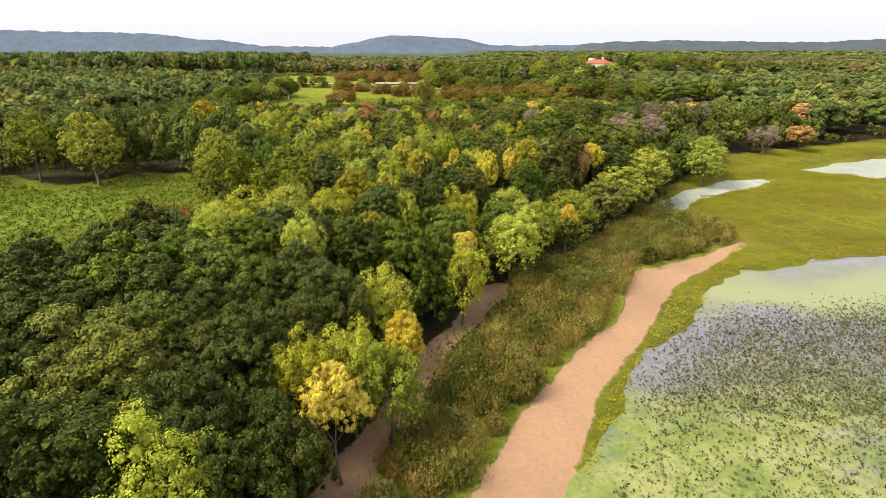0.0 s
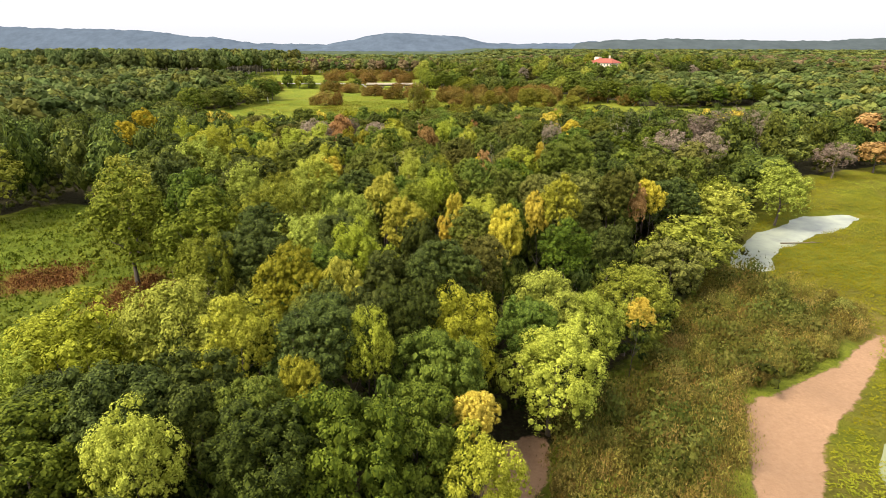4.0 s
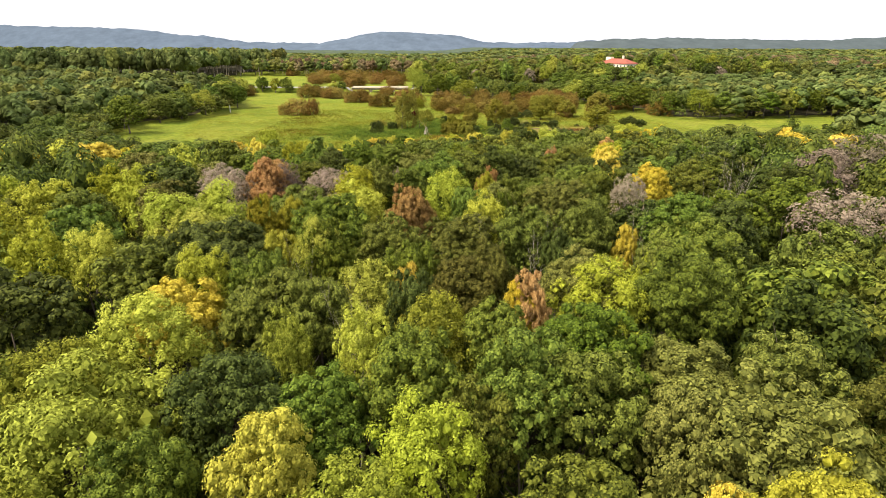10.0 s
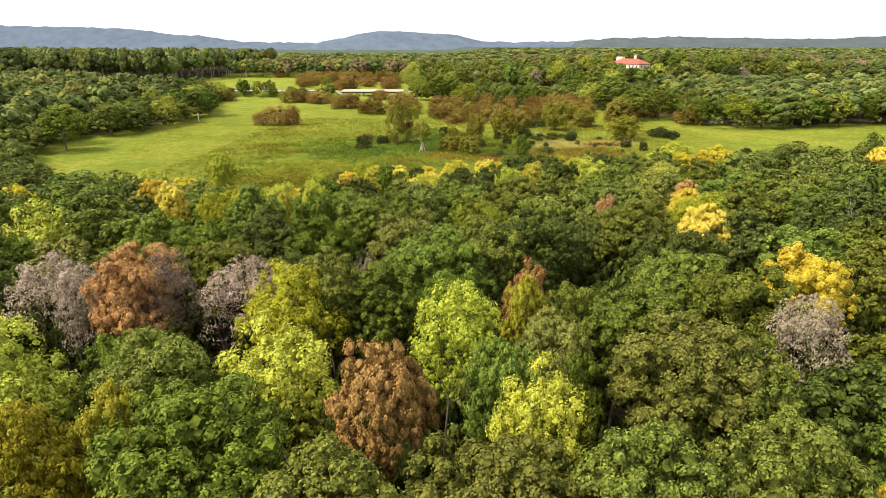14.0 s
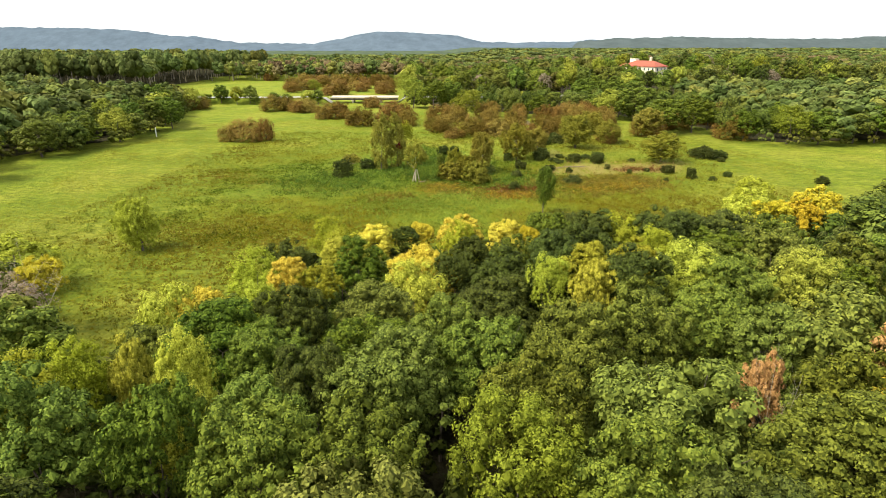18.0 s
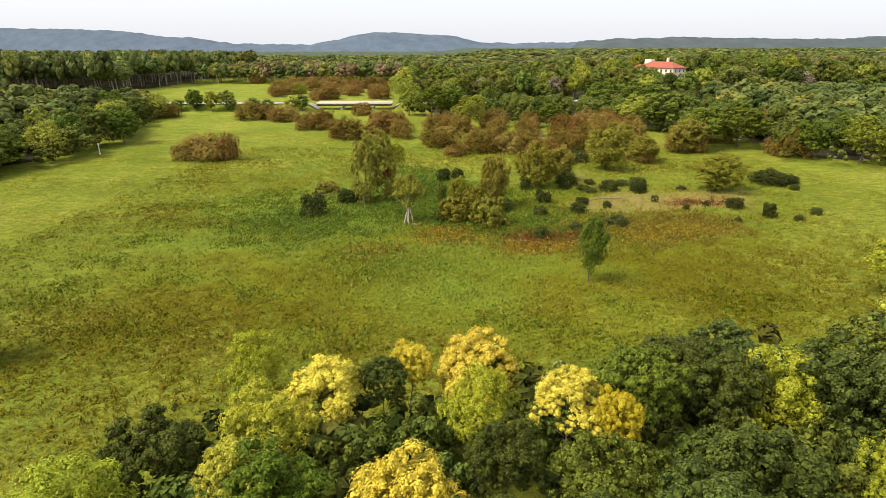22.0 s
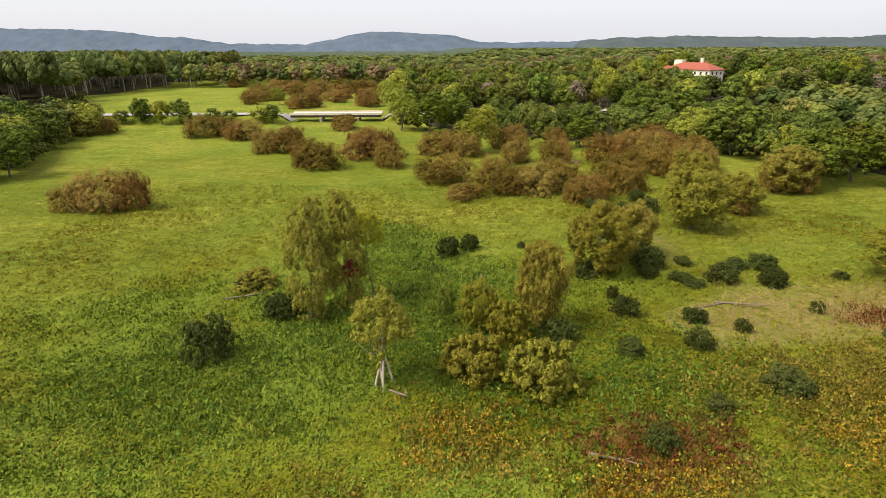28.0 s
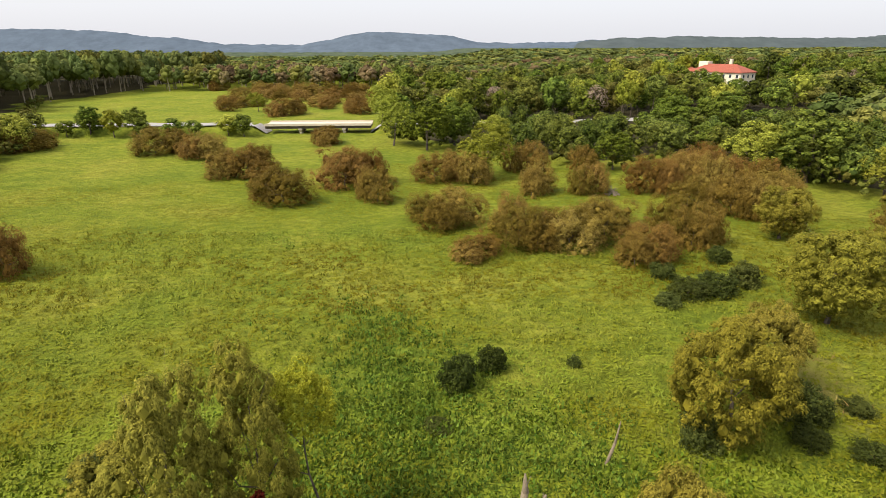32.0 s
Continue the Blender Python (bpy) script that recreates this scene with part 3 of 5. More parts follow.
gx = graded((-4200, -600, 300), (-600, -152, 14), (-152, 160, 1.6), (160, 600, 14), (600, 4200, 300))
gy = graded((-600, 0, 60), (0, 312, 1.6), (312, 520, 3), (520, 900, 10), (900, 2000, 50), (2000, 4900, 290))
X, Y = np.meshgrid(gx, gy)
Z = ground_height(X, Y)
nx, ny = len(gx), len(gy)
idx = np.arange(nx * ny).reshape(ny, nx)
quads = np.stack([idx[:-1, :-1], idx[:-1, 1:], idx[1:, 1:], idx[1:, :-1]], -1).reshape(-1, 4)
gm = bpy.data.meshes.new("ground")
gm.from_pydata(np.stack([X, Y, Z], -1).reshape(-1, 3), [], quads.tolist())
gm.polygons.foreach_set("use_smooth", [True] * len(gm.polygons))


def soft_mask(polys, width, grow=0.0):
    d = np.full(X.shape, 1e9)
    for q in polys:
        d = np.minimum(d, polygon_distance(q, X, Y))
    return np.clip(0.5 - (d - grow) / (2 * width), 0, 1)


def colour_layer(name, r, g, b):
    a = gm.color_attributes.new(name, "FLOAT_COLOR", "POINT")
    a.data.foreach_set("color", np.stack([r, g, b, np.ones_like(r)], -1).astype(np.float32).ravel())


marsh = soft_mask([MARSH], 2.0, 1.5)
colour_layer("zone", soft_mask(SAND, 1.6), marsh, np.maximum.reduce([soft_mask([MEADOW], 3, 12), soft_mask([CLEARING], 3, 4), soft_mask([BANK], 3.5), soft_mask([BANKSIDE], 3)]))
colour_layer("patch", soft_mask(RED, 6), soft_mask(LUSH, 9), soft_mask(DRY, 7))
colour_layer("clearing", marsh * 0, soft_mask([CLEARING], 4, 4), marsh * 0)
gm.materials.append(ground_material())
tagged(new("ground", gm), "grassy flood plain with meadow, woodland floor and bare sand", "ground", kind="structure")


def water_sheet(name, x0, x1, y0, y1, z, label, mat):
    me = mesh_from(name, [(x0, y0, z), (x1, y0, z), (x1, y1, z), (x0, y1, z)], [(0, 1, 2, 3)], mat)
    tagged(new(name, me), label, "pond", kind="structure")


WATER, POOL = water_material(), pool_material()
water_sheet("water_1", -5, 180, -20, 100, -3.3, "still shallow pond with drifts of green duckweed and algae", WATER)
water_sheet("water_2", 44, 92, 112, 156, -3.28, "narrow pale pool in the yellow marsh", POOL)
water_sheet("water_3", 96, 180, 146, 192, -3.3, "pale shallow backwater beyond the marsh", POOL)

# ---- distant hills ----


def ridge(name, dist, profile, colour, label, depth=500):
    """A long wooded ridge with haze in its colour; profile gives (sideways metres, crest height)."""
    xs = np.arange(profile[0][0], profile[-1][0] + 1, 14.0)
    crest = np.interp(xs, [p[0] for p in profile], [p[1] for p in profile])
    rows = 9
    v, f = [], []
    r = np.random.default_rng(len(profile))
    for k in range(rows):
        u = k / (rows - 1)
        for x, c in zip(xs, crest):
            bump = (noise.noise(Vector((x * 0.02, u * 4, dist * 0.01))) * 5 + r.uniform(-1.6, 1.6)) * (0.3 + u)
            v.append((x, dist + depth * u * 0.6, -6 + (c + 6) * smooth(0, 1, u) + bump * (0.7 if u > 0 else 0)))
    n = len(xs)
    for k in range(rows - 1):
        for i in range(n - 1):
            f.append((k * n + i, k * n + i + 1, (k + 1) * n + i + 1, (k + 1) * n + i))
    # distance haze is painted into the woods' base colour
    m = Mat(name + "_hazed_woods", 1.0, 0.0)
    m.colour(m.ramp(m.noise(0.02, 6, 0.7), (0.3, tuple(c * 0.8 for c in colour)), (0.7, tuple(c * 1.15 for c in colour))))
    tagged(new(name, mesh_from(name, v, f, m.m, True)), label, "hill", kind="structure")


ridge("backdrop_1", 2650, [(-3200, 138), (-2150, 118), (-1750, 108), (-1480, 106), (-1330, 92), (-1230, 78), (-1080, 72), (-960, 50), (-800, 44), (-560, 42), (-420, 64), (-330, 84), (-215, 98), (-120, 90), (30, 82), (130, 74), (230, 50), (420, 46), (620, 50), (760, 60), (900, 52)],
      (0.088, 0.112, 0.145), "wooded bluffs on the horizon, turned blue-grey by painted haze")
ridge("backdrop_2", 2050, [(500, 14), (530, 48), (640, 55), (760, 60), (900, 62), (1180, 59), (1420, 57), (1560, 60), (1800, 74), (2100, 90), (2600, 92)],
      (0.07, 0.085, 0.088), "green wooded ridge on the horizon, greyed by painted haze")

# ---- trees: kinds ----
# kind: leaf material, crown style, height of a tree of crown radius 4, height of the crown's foot, label, name
KINDS = {
    "darkoak": ("darkoak", "round", 12.4, 2.4, "very dark green oak with a dense crown", "dark_oak"),
    "oak": ("oak", "round", 12.6, 2.6, "dark green oak with a broad rounded crown", "oak_tree"),
    "green": ("green", "round", 12.4, 2.2, "mid-green maple with a dense crown", "maple_tree"),
    "cotton": ("cotton", "tuft", 13.4, 0.5, "yellow-green cottonwood with upswept branches", "cottonwood_tree"),
    "lime": ("lime", "tuft", 12.8, 0.5, "light yellow-green ash tree turning colour", "ash_tree"),
    "yellow": ("yellow", "round", 11.8, 2.2, "bright yellow autumn maple tree", "autumn_tree"),
    "pale": ("pale", "round", 11.4, 3.8, "pale yellow thinning autumn tree", "thinning_tree"),
    "rust": ("rust", "round", 11.6, 4.0, "rust-orange autumn oak tree", "rust_tree"),
    "mauve": ("mauve", "round", 11.4, 4.0, "grey-brown half-bare withered tree", "withered_tree"),
    "bronze": ("bronze", "round", 12.8, 2.6, "bronze-green oak with a broad crown", "bronze_oak"),
    "willow": ("willow", "droop", 10.5, 0.2, "grey-green willow with hanging twigs", "willow_tree"),
}
KINDS["tallwillow"] = ("willow", "droop", 17.0, -3.0, "tall grey-green willow", "willow_tree")
KINDS["lone"] = ("lime", "droop", 9.6, 0.3, "lone yellow-green cottonwood standing in the meadow", "cottonwood_tree")
KINDS["pollard"] = ("willow", "droop", 9.4, 3.0, "small round willow on pale leaning stems", "willow_tree")
KINDS["sapling"] = ("green", "tuft", 12.0, 2.0, "small slender poplar standing alone in grass", "poplar_tree")
LODS = {"near": (34, 11000, 0.165), "big": (50, 16000, 0.135), "mid": (28, 5200, 0.25), "low": (18, 1000, 0.55)}
protos = {}


WHOLE = ("willow", "tallwillow", "lone", "sapling")      # crowns that reach down to the ground


def crown_depth(kind, lod):
    """Depth of a crown of radius 4."""
    return 10.4 if lod == "low" else (10.4 if KINDS[kind][1] == "tuft" else 8.8) + (0.8 if lod == "mid" else 0.0)


def proto_meshes(kind, lod, variant):
    key = (kind, lod, variant)
    if key not in protos:
        leaf, style, top, foot, _, _ = KINDS[kind]
        lobes, count, size = LODS[lod]
        if kind in ("mauve",):
            count, size = int(count * 0.7), size * 0.9
        if kind in WHOLE and lod in ("near", "big"):
            lobes, count, size = 60, 26000, 0.18
        if kind in ("pale",):
            count = int(count * 0.75)
        seed = 100 * sum(map(ord, kind)) + variant
        whole = kind in WHOLE
        top, foot = (top + (variant % 3 - 1) * 0.7, foot) if whole else (crown_depth(kind, lod), 0.0)
        q = crown_leaves(seed, 4.0, foot, top, lobes + variant % 3 * 2, count, size, style, {"mauve": 0.0, "pale": 0.2, "willow": 0.38, "tallwillow": 0.38, "pollard": 0.36}.get(kind, 0.42 if lod == "low" else 0.26),
                         1.0 if whole else 0.45 if kind in ("pale", "rust", "mauve") else 0.95 if lod == "low" else 0.6, lod == "low")
        tk = trunk_mesh(seed, 9.0, 4.0, 0.2, 5 if lod in ("near", "big") else 3, PALE_BARK if kind == "pollard" else BARK,
                        6 if lod in ("near", "big") else 4, 3 if kind == "mauve" else 1 if kind in ("pale", "rust") else 0)
        protos[key] = (tk, leaf_mesh("crown", q, LEAF[leaf]))
    return protos[key]


masters = {}


def tree(kind, lod, variant, x, y, R, tall=1.0, turn=None, group="", label="", z=None, high=None, skirt=False):
    lod = "big" if lod == "near" and R > 3.7 and kind not in WHOLE else lod
    key = (kind, lod, variant, group, label)
    s = R / 4.0
    z = z_at(x, y) if z is None else z
    turn = rng.uniform(0, 360) if turn is None else turn
    m = pose(x, y, z - 0.1, rng.uniform(-3, 3), rng.uniform(-3, 3), turn)
    top = KINDS[kind][2] + (variant % 3 - 1) * 0.7
    H = high or top * (0.55 + 0.45 * s) * tall
    if kind in WHOLE:
        kz, lift = H / top, 0.0
    else:
        D = crown_depth(kind, lod)
        kz = min(0.94 * H / D, 1.3 * s) if skirt else float(np.clip(s * rng.uniform(0.9, 1.12), 0.47 * H / D, 0.95 * H / D))
        lift = H - D * kz
    shapes = (Matrix.Diagonal((s, s, H * 0.7 / 9.0, 1)), Matrix.Translation((0, 0, lift)) @ Matrix.Diagonal((s, s, kz, 1)))
    if key in masters:
        ob = masters[key].copy()
        scene.collection.objects.link(ob)
        ob.matrix_basis = m
        for child in masters[key].children:
            c = child.copy()
            scene.collection.objects.link(c)
            c.parent = ob
            c.matrix_basis = shapes[c.data.name.startswith("crown")]
        return ob
    tk, cr = proto_meshes(kind, lod, variant)
    ob = new(KINDS[kind][5])
    part("trunk", tk, ob).matrix_basis = shapes[0]
    part("crown", cr, ob).matrix_basis = shapes[1]
    ob.matrix_basis = m
    tagged(ob, label or KINDS[kind][4], "tree", group or "woodland trees")
    masters[key] = ob
    return ob


# trees of the wood that stand out: x, y, crown radius
NOTED = []
NOTED.append(("lime", [
    (-16.2, 26.7, 3.7), (-11.7, 38.4, 2.4), (-7.8, 42, 2.6), (-6.3, 53.1, 3), (-15.7, 60, 2), (2.4, 64.1, 2.6), (-28.5, 66.4, 2.5),
    (-4.3, 72.6, 1.6), (-28.4, 73.8, 5.2), (-15.9, 75.4, 2.8), (2.3, 77.7, 2.8), (10.1, 77.8, 3.9), (-4.3, 87.2, 1.4), (-8.1, 88.7, 2.2), (5.7, 102.9, 2.4),
    (0, 110.7, 2.6), (-5, 120.5, 1.7), (-19.3, 122.6, 3.1), (1, 126.2, 1.5), (14.2, 128.6, 3), (-19.2, 132, 2.1), (18.4, 134.2, 1.5), (-35.6, 137, 2.2),
    (-29.7, 137, 2.3), (-44.2, 141.7, 2.9), (5, 146.6, 2.1), (-29.1, 147.6, 2.8), (-25.2, 151.2, 3.4), (-9.1, 151.7, 3),
]))
NOTED.append(("lime", [
    (-46.2, 154.6, 3), (0.9, 154.9, 2.5), (-54.8, 157.1, 3), (-9.4, 159.2, 3), (-38.9, 160.9, 3), (-43.6, 163.7, 2.5), (-39.9, 165, 2.4), (-40.5, 179, 3),
    (28.6, 182, 3.1), (-23.2, 182.3, 2), (-11.6, 184.3, 1.5), (-21.6, 186.3, 2.1), (-13.3, 188.1, 1.6), (-21.2, 190.5, 1.9), (-22, 203.3, 2.8), (-14.4, 204, 2.4),
    (23, 205.1, 2.6), (11.6, 205.6, 1.6), (-0.5, 209.4, 2.8), (-81.2, 212.2, 3.5), (24.7, 214.4, 1.7), (-18.6, 217.3, 3.1), (-95.3, 219.8, 4), (-9.6, 224.2, 2.5),
    (4.1, 225.4, 2.3), (25.2, 226.5, 2.7), (-52.4, 227.4, 3.8), (-13.7, 234.8, 2.2), (50.1, 241.7, 3.6), (-45.2, 245.3, 2.4),
]))
NOTED.append(("lime", [
    (58.1, 255.8, 3),
]))
NOTED.append(("yellow", [
    (-8.1, 36, 2.1), (-3.5, 45.2, 1.7), (2.6, 68.1, 1.3), (19.8, 85.5, 1.1), (7.3, 94.2, 1.8), (1.6, 99.8, 1.3), (2.3, 104.7, 1.2), (13.6, 106.6, 1.5),
    (31.1, 114.2, 2), (-18.9, 127.5, 2.9), (6.3, 127.6, 1.3), (-1.6, 131.8, 1.1), (18.5, 141.7, 1.1), (29.1, 162.6, 2.3), (-70, 163.2, 2.2), (30.6, 166.2, 2.3),
    (27, 176, 2.2), (-55.7, 184.7, 2.8), (-78.2, 185.9, 2.5), (30.2, 186.2, 2.4), (-75.2, 191.1, 2.6), (-31.6, 192.3, 1.6), (-40.1, 204.3, 2.2), (-61.8, 205, 3),
    (-20.1, 206.5, 2.9), (-13.1, 209.7, 1.8), (-41.2, 216.2, 2), (-0.3, 216.8, 3.3), (93.1, 217.6, 3), (12.6, 222.1, 1.3),
]))
NOTED.append(("yellow", [
    (9.8, 223.6, 1.9), (-6.6, 229.7, 2.4), (83.4, 231.2, 3), (92.9, 231.4, 3), (4.9, 232.9, 2.8), (-0.5, 233, 1.6), (54.6, 237.7, 2.5), (50.9, 237.8, 2.8),
    (97.8, 243, 3), (62, 244.9, 3),
]))
NOTED.append(("pale", [
    (-9, 67.3, 1.5), (-7.9, 80.6, 1.6), (-13.6, 81.6, 2.7), (-4.1, 101.4, 2.4), (15.9, 106, 2.2), (-7.4, 110.1, 2.1), (-13.7, 137.5, 1.6), (-17, 143.7, 1.9),
    (-14.3, 145.5, 1.7), (7.2, 159.8, 1.4), (-17.9, 190.4, 1.2), (-63.8, 193.9, 3), (14.7, 200.8, 1.6), (19.6, 208.1, 2.2), (16, 208.8, 2.1), (-9.6, 209.6, 1.8),
    (-9, 217.1, 1.7),
]))
NOTED.append(("rust", [
    (28.8, 112.6, 1.1), (8.3, 127.2, 1.3), (-3.2, 149.1, 2), (-0.7, 149.8, 1.7), (-20.8, 160.2, 2.2), (7.3, 161.8, 1.5), (-21.9, 164.7, 2.7), (114.6, 181.3, 4),
    (20.5, 187.6, 1.1), (31.7, 189.5, 1.7), (130.7, 205.6, 5.2),
]))
NOTED.append(("mauve", [
    (46.7, 151.2, 3.7), (55.6, 151.2, 3.4), (23.7, 153.9, 2), (-24.2, 161.1, 1.9), (-19.2, 161.9, 2), (-27.4, 163.6, 2.8), (-14.2, 163.7, 3.1), (-4.8, 166.7, 1.1),
    (60.8, 174.5, 4.5), (100.1, 176.1, 4), (68.6, 185.1, 5), (79, 192.1, 4.5), (93.5, 199.8, 5), (-41.4, 210.9, 3),
]))
NOTED.append(("bare", [
    (-5.3, 123.8, 2), (-10.4, 131.4, 1.4), (5.4, 136.7, 1.7), (10.4, 138, 1.8), (19.6, 139.4, 2), (36.4, 159.9, 2.8), (39.3, 159.9, 2.9), (45.6, 178, 3.4),
    (52.5, 178, 3.4), (19.7, 184.8, 1.5), (-39, 210.1, 4.4), (-45.7, 219.5, 3),
]))
NOTED.append(("cotton", [
    (-4.3, 40, 2.5), (-21.7, 79.2, 4.4), (15.1, 85.1, 2.9), (11.1, 86.4, 3.8), (21.2, 91.8, 3.8), (-13.8, 97.2, 4.5), (-10.6, 104.8, 3.1), (-30.3, 104.9, 5.2),
    (-21.6, 106.8, 4.1), (-3.2, 107.7, 2.6), (34.5, 110, 5.2), (-43.9, 111.5, 5.2), (-19.2, 114.3, 5.2), (-29.7, 118.7, 2.8), (-9.2, 121.6, 1.5), (44.1, 122.2, 5.2),
    (0.4, 122.7, 2.9), (-50.1, 124.3, 5), (47, 128.3, 3.5), (-5.2, 128.8, 2.8), (-10.7, 137.5, 2), (-42.3, 138.5, 4.5), (-87.2, 140.1, 6), (-103.3, 141.6, 5),
    (66.5, 141.6, 4.5), (-24.4, 144.6, 4.6), (70.1, 151.5, 5.2), (5.6, 181.6, 2.9), (34.2, 204.6, 2.8),
]))
NOTED.append(("bronze", [
    (4.8, 87.9, 2.3), (13.3, 113.4, 2.1), (17.9, 113.4, 4.9), (25.6, 114.1, 2.4), (2.6, 131.3, 3.2), (5, 131.8, 1.6), (13, 132.7, 3.2), (3.4, 142.7, 3.8),
    (14.6, 150.4, 3.4), (7.7, 154.8, 2),
]))
NOTED.append(("darkoak", [
    (-22.9, 26.1, 4.7), (-12.3, 26.6, 3), (-9.9, 29.7, 2.5), (-17.3, 30.4, 3.4), (-16.2, 38.4, 3.4), (-10.3, 49.7, 3.1), (-14.4, 53.8, 3.9), (-10.1, 61.4, 2.6),
    (-19, 63.7, 2.9), (-15.7, 66.4, 3), (-7.8, 72.6, 3.2), (-5.9, 76.9, 2), (-1.9, 77.7, 2.3), (-4.5, 83.9, 2.3), (0.5, 85.1, 2.9), (-2, 91.2, 1.8),
    (20.1, 98.3, 2.2), (-11.5, 116.8, 2.7), (-2.2, 126.6, 1.7), (-32, 127.5, 3.8), (12, 136.7, 1.5), (-18.4, 136.9, 3.8), (-22.6, 137.6, 3.1), (9.6, 171.6, 3),
    (-6.1, 190.2, 1.9), (-41.1, 195.6, 4.3), (18.5, 201.9, 2.4), (7, 204.8, 3.7), (8.2, 211.2, 3.4), (12.8, 211.3, 2.4),
]))
NOTED.append(("darkoak", [
    (3.6, 212.7, 1.8), (17.5, 215.1, 3.4), (5.9, 220.1, 1.9), (-16.2, 222.9, 2.6), (36.5, 225.1, 3.8), (30.1, 225.2, 3.9), (21.1, 226.6, 2.3), (18.7, 229.9, 2.6),
    (-2.5, 230.3, 1.5),
]))
NOTED.append(("oak", [
    (-22.2, 32.3, 4.7), (-26.2, 35.1, 4.6), (-24.1, 42.3, 3.3), (-23, 52.9, 5.2), (-9.9, 77.8, 2.1), (3.1, 114.2, 2.1), (9.6, 115.8, 3), (33.7, 124.9, 4.3),
    (-12.1, 126.4, 3.4), (-8.8, 126.7, 2.4), (20.5, 127.8, 3.2), (20.4, 134.2, 2.4), (15.5, 141.7, 2.4), (9.6, 141.8, 2.6), (-4.2, 141.9, 2.9), (17.1, 148.8, 2.3),
    (-14.3, 150, 3.3), (13.3, 158.1, 3.3), (10.1, 158.9, 2.3), (22.9, 160.4, 3.8), (-7, 162.6, 2.5), (-3.7, 163.5, 3.1), (4.8, 170.3, 2.9), (-33.3, 178.6, 4),
    (-2, 181.7, 2.7), (14.6, 185.4, 4.9), (-1, 188.2, 3.3), (10, 192.4, 3.1), (30.2, 194.2, 3.6), (24.3, 194.3, 3.4),
]))
NOTED.append(("oak", [
    (15.6, 194.4, 2.9),
]))
NOTED.append(("green", [
    (-32.4, 54.6, 4.9), (-28.1, 58.2, 4.3), (-22, 60, 4.3), (-5.6, 63.7, 4), (-11.9, 65.4, 1.9), (-1.1, 66.3, 3.3), (0.7, 72.6, 3.2), (7.7, 82, 2.3),
    (-11.9, 86.5, 3.4), (14.2, 93.9, 2.5), (9.6, 103.7, 1.5), (-13.1, 110.1, 2), (5.6, 115.8, 2.6), (5.4, 121.5, 2.4), (-12.6, 129.7, 2), (30.4, 130, 5.2),
    (20.5, 131.2, 3.4), (-2.1, 135, 2.1), (-8.8, 136.9, 2.3), (24.6, 137.2, 4.1), (25.7, 144.3, 3.6), (7.9, 148.9, 1.4), (4.4, 149.3, 1.7), (1.7, 160.7, 1.7),
    (20.3, 164.2, 3.3), (1.2, 167.2, 4), (-9.7, 171.9, 2.5), (10.6, 178.8, 2.8), (-7.2, 181, 2.5), (-13.1, 182.4, 2.1),
]))
NOTED.append(("green", [
    (-18, 182.5, 2.6), (4.7, 191.9, 2.8), (-9.5, 193.3, 2.4), (1.7, 195.4, 2.2), (21.6, 196.2, 2.9), (26.6, 202.6, 2.8), (-7, 216.5, 2.6), (15.4, 225.6, 2.5),
]))

placed = []


def clash(x, y, R, slack=0.62):
    for a, b, c in placed:
        if (a - x) ** 2 + (b - y) ** 2 < (slack * (R + c)) ** 2:
            return True
    return False


def lod_of(x, y):
    if abs(x) < 24 and y < 260:
        return "near"
    return "mid" if abs(x) < 52 and y < 300 else "low"


OPEN = [MARSH, BANK, CLEARING, MEADOW] + SAND


def open_distance(x, y):
    d = np.full(np.shape(x), 1e9)
    for q in OPEN:
        d = np.minimum(d, polygon_distance(q, x, y))
    return d


def distance_to(poly, x, y):
    return float(polygon_distance(poly, np.array([x]), np.array([y]))[0])


def canopy_height(x, y):
    """Height of a full-grown tree at this place; the wood is lower towards the meadow and the sandy bank."""
    top = float(np.interp(y, [0, 45, 65, 90, 125, 150, 185, 205, 230, 262, 330], [11.8, 12.2, 12.2, 13.2, 14.4, 15.4, 14.8, 11.4, 9.6, 9.4, 11.0]))
    top += 2.4 * float(smooth(5, 16, x)) * float(smooth(185, 204, y)) * float(smooth(234, 218, y))
    if y < 200:
        bank = min(distance_to(BANK, x, y), distance_to(MARSH, x, y))
        top = top - (top - 8.2) * (1 - float(smooth(1, 13, bank)))
    else:
        top -= 1.6 * (1 - float(smooth(0, 9, distance_to(MEADOW, x, y)))) * (x < 5)
    return top - z_at(x, y)


bare_meshes = [trunk_mesh(900 + k, 8.5, 3.6, 0.17, 9, PALE_BARK, 6, 9, "trunk", 0.5) for k in range(3)]


def bare_tree(k, x, y, R, H):
    ob = new("bare_tree")
    part("trunk", bare_meshes[k % 3], ob)
    ob.matrix_basis = pose(x, y, z_at(x, y), 0, 0, 77 * k) @ Matrix.Diagonal((R / 3.2, R / 3.2, H / 11.5, 1))
    tagged(ob, "leafless dead tree with pale grey branches", "tree", "dead trees")


def at_edge(x, y):
    """Trees at the rim of the wood keep leaves down to the ground."""
    return y < 205 and float(open_distance(np.array([x]), np.array([y]))[0]) < 6.5


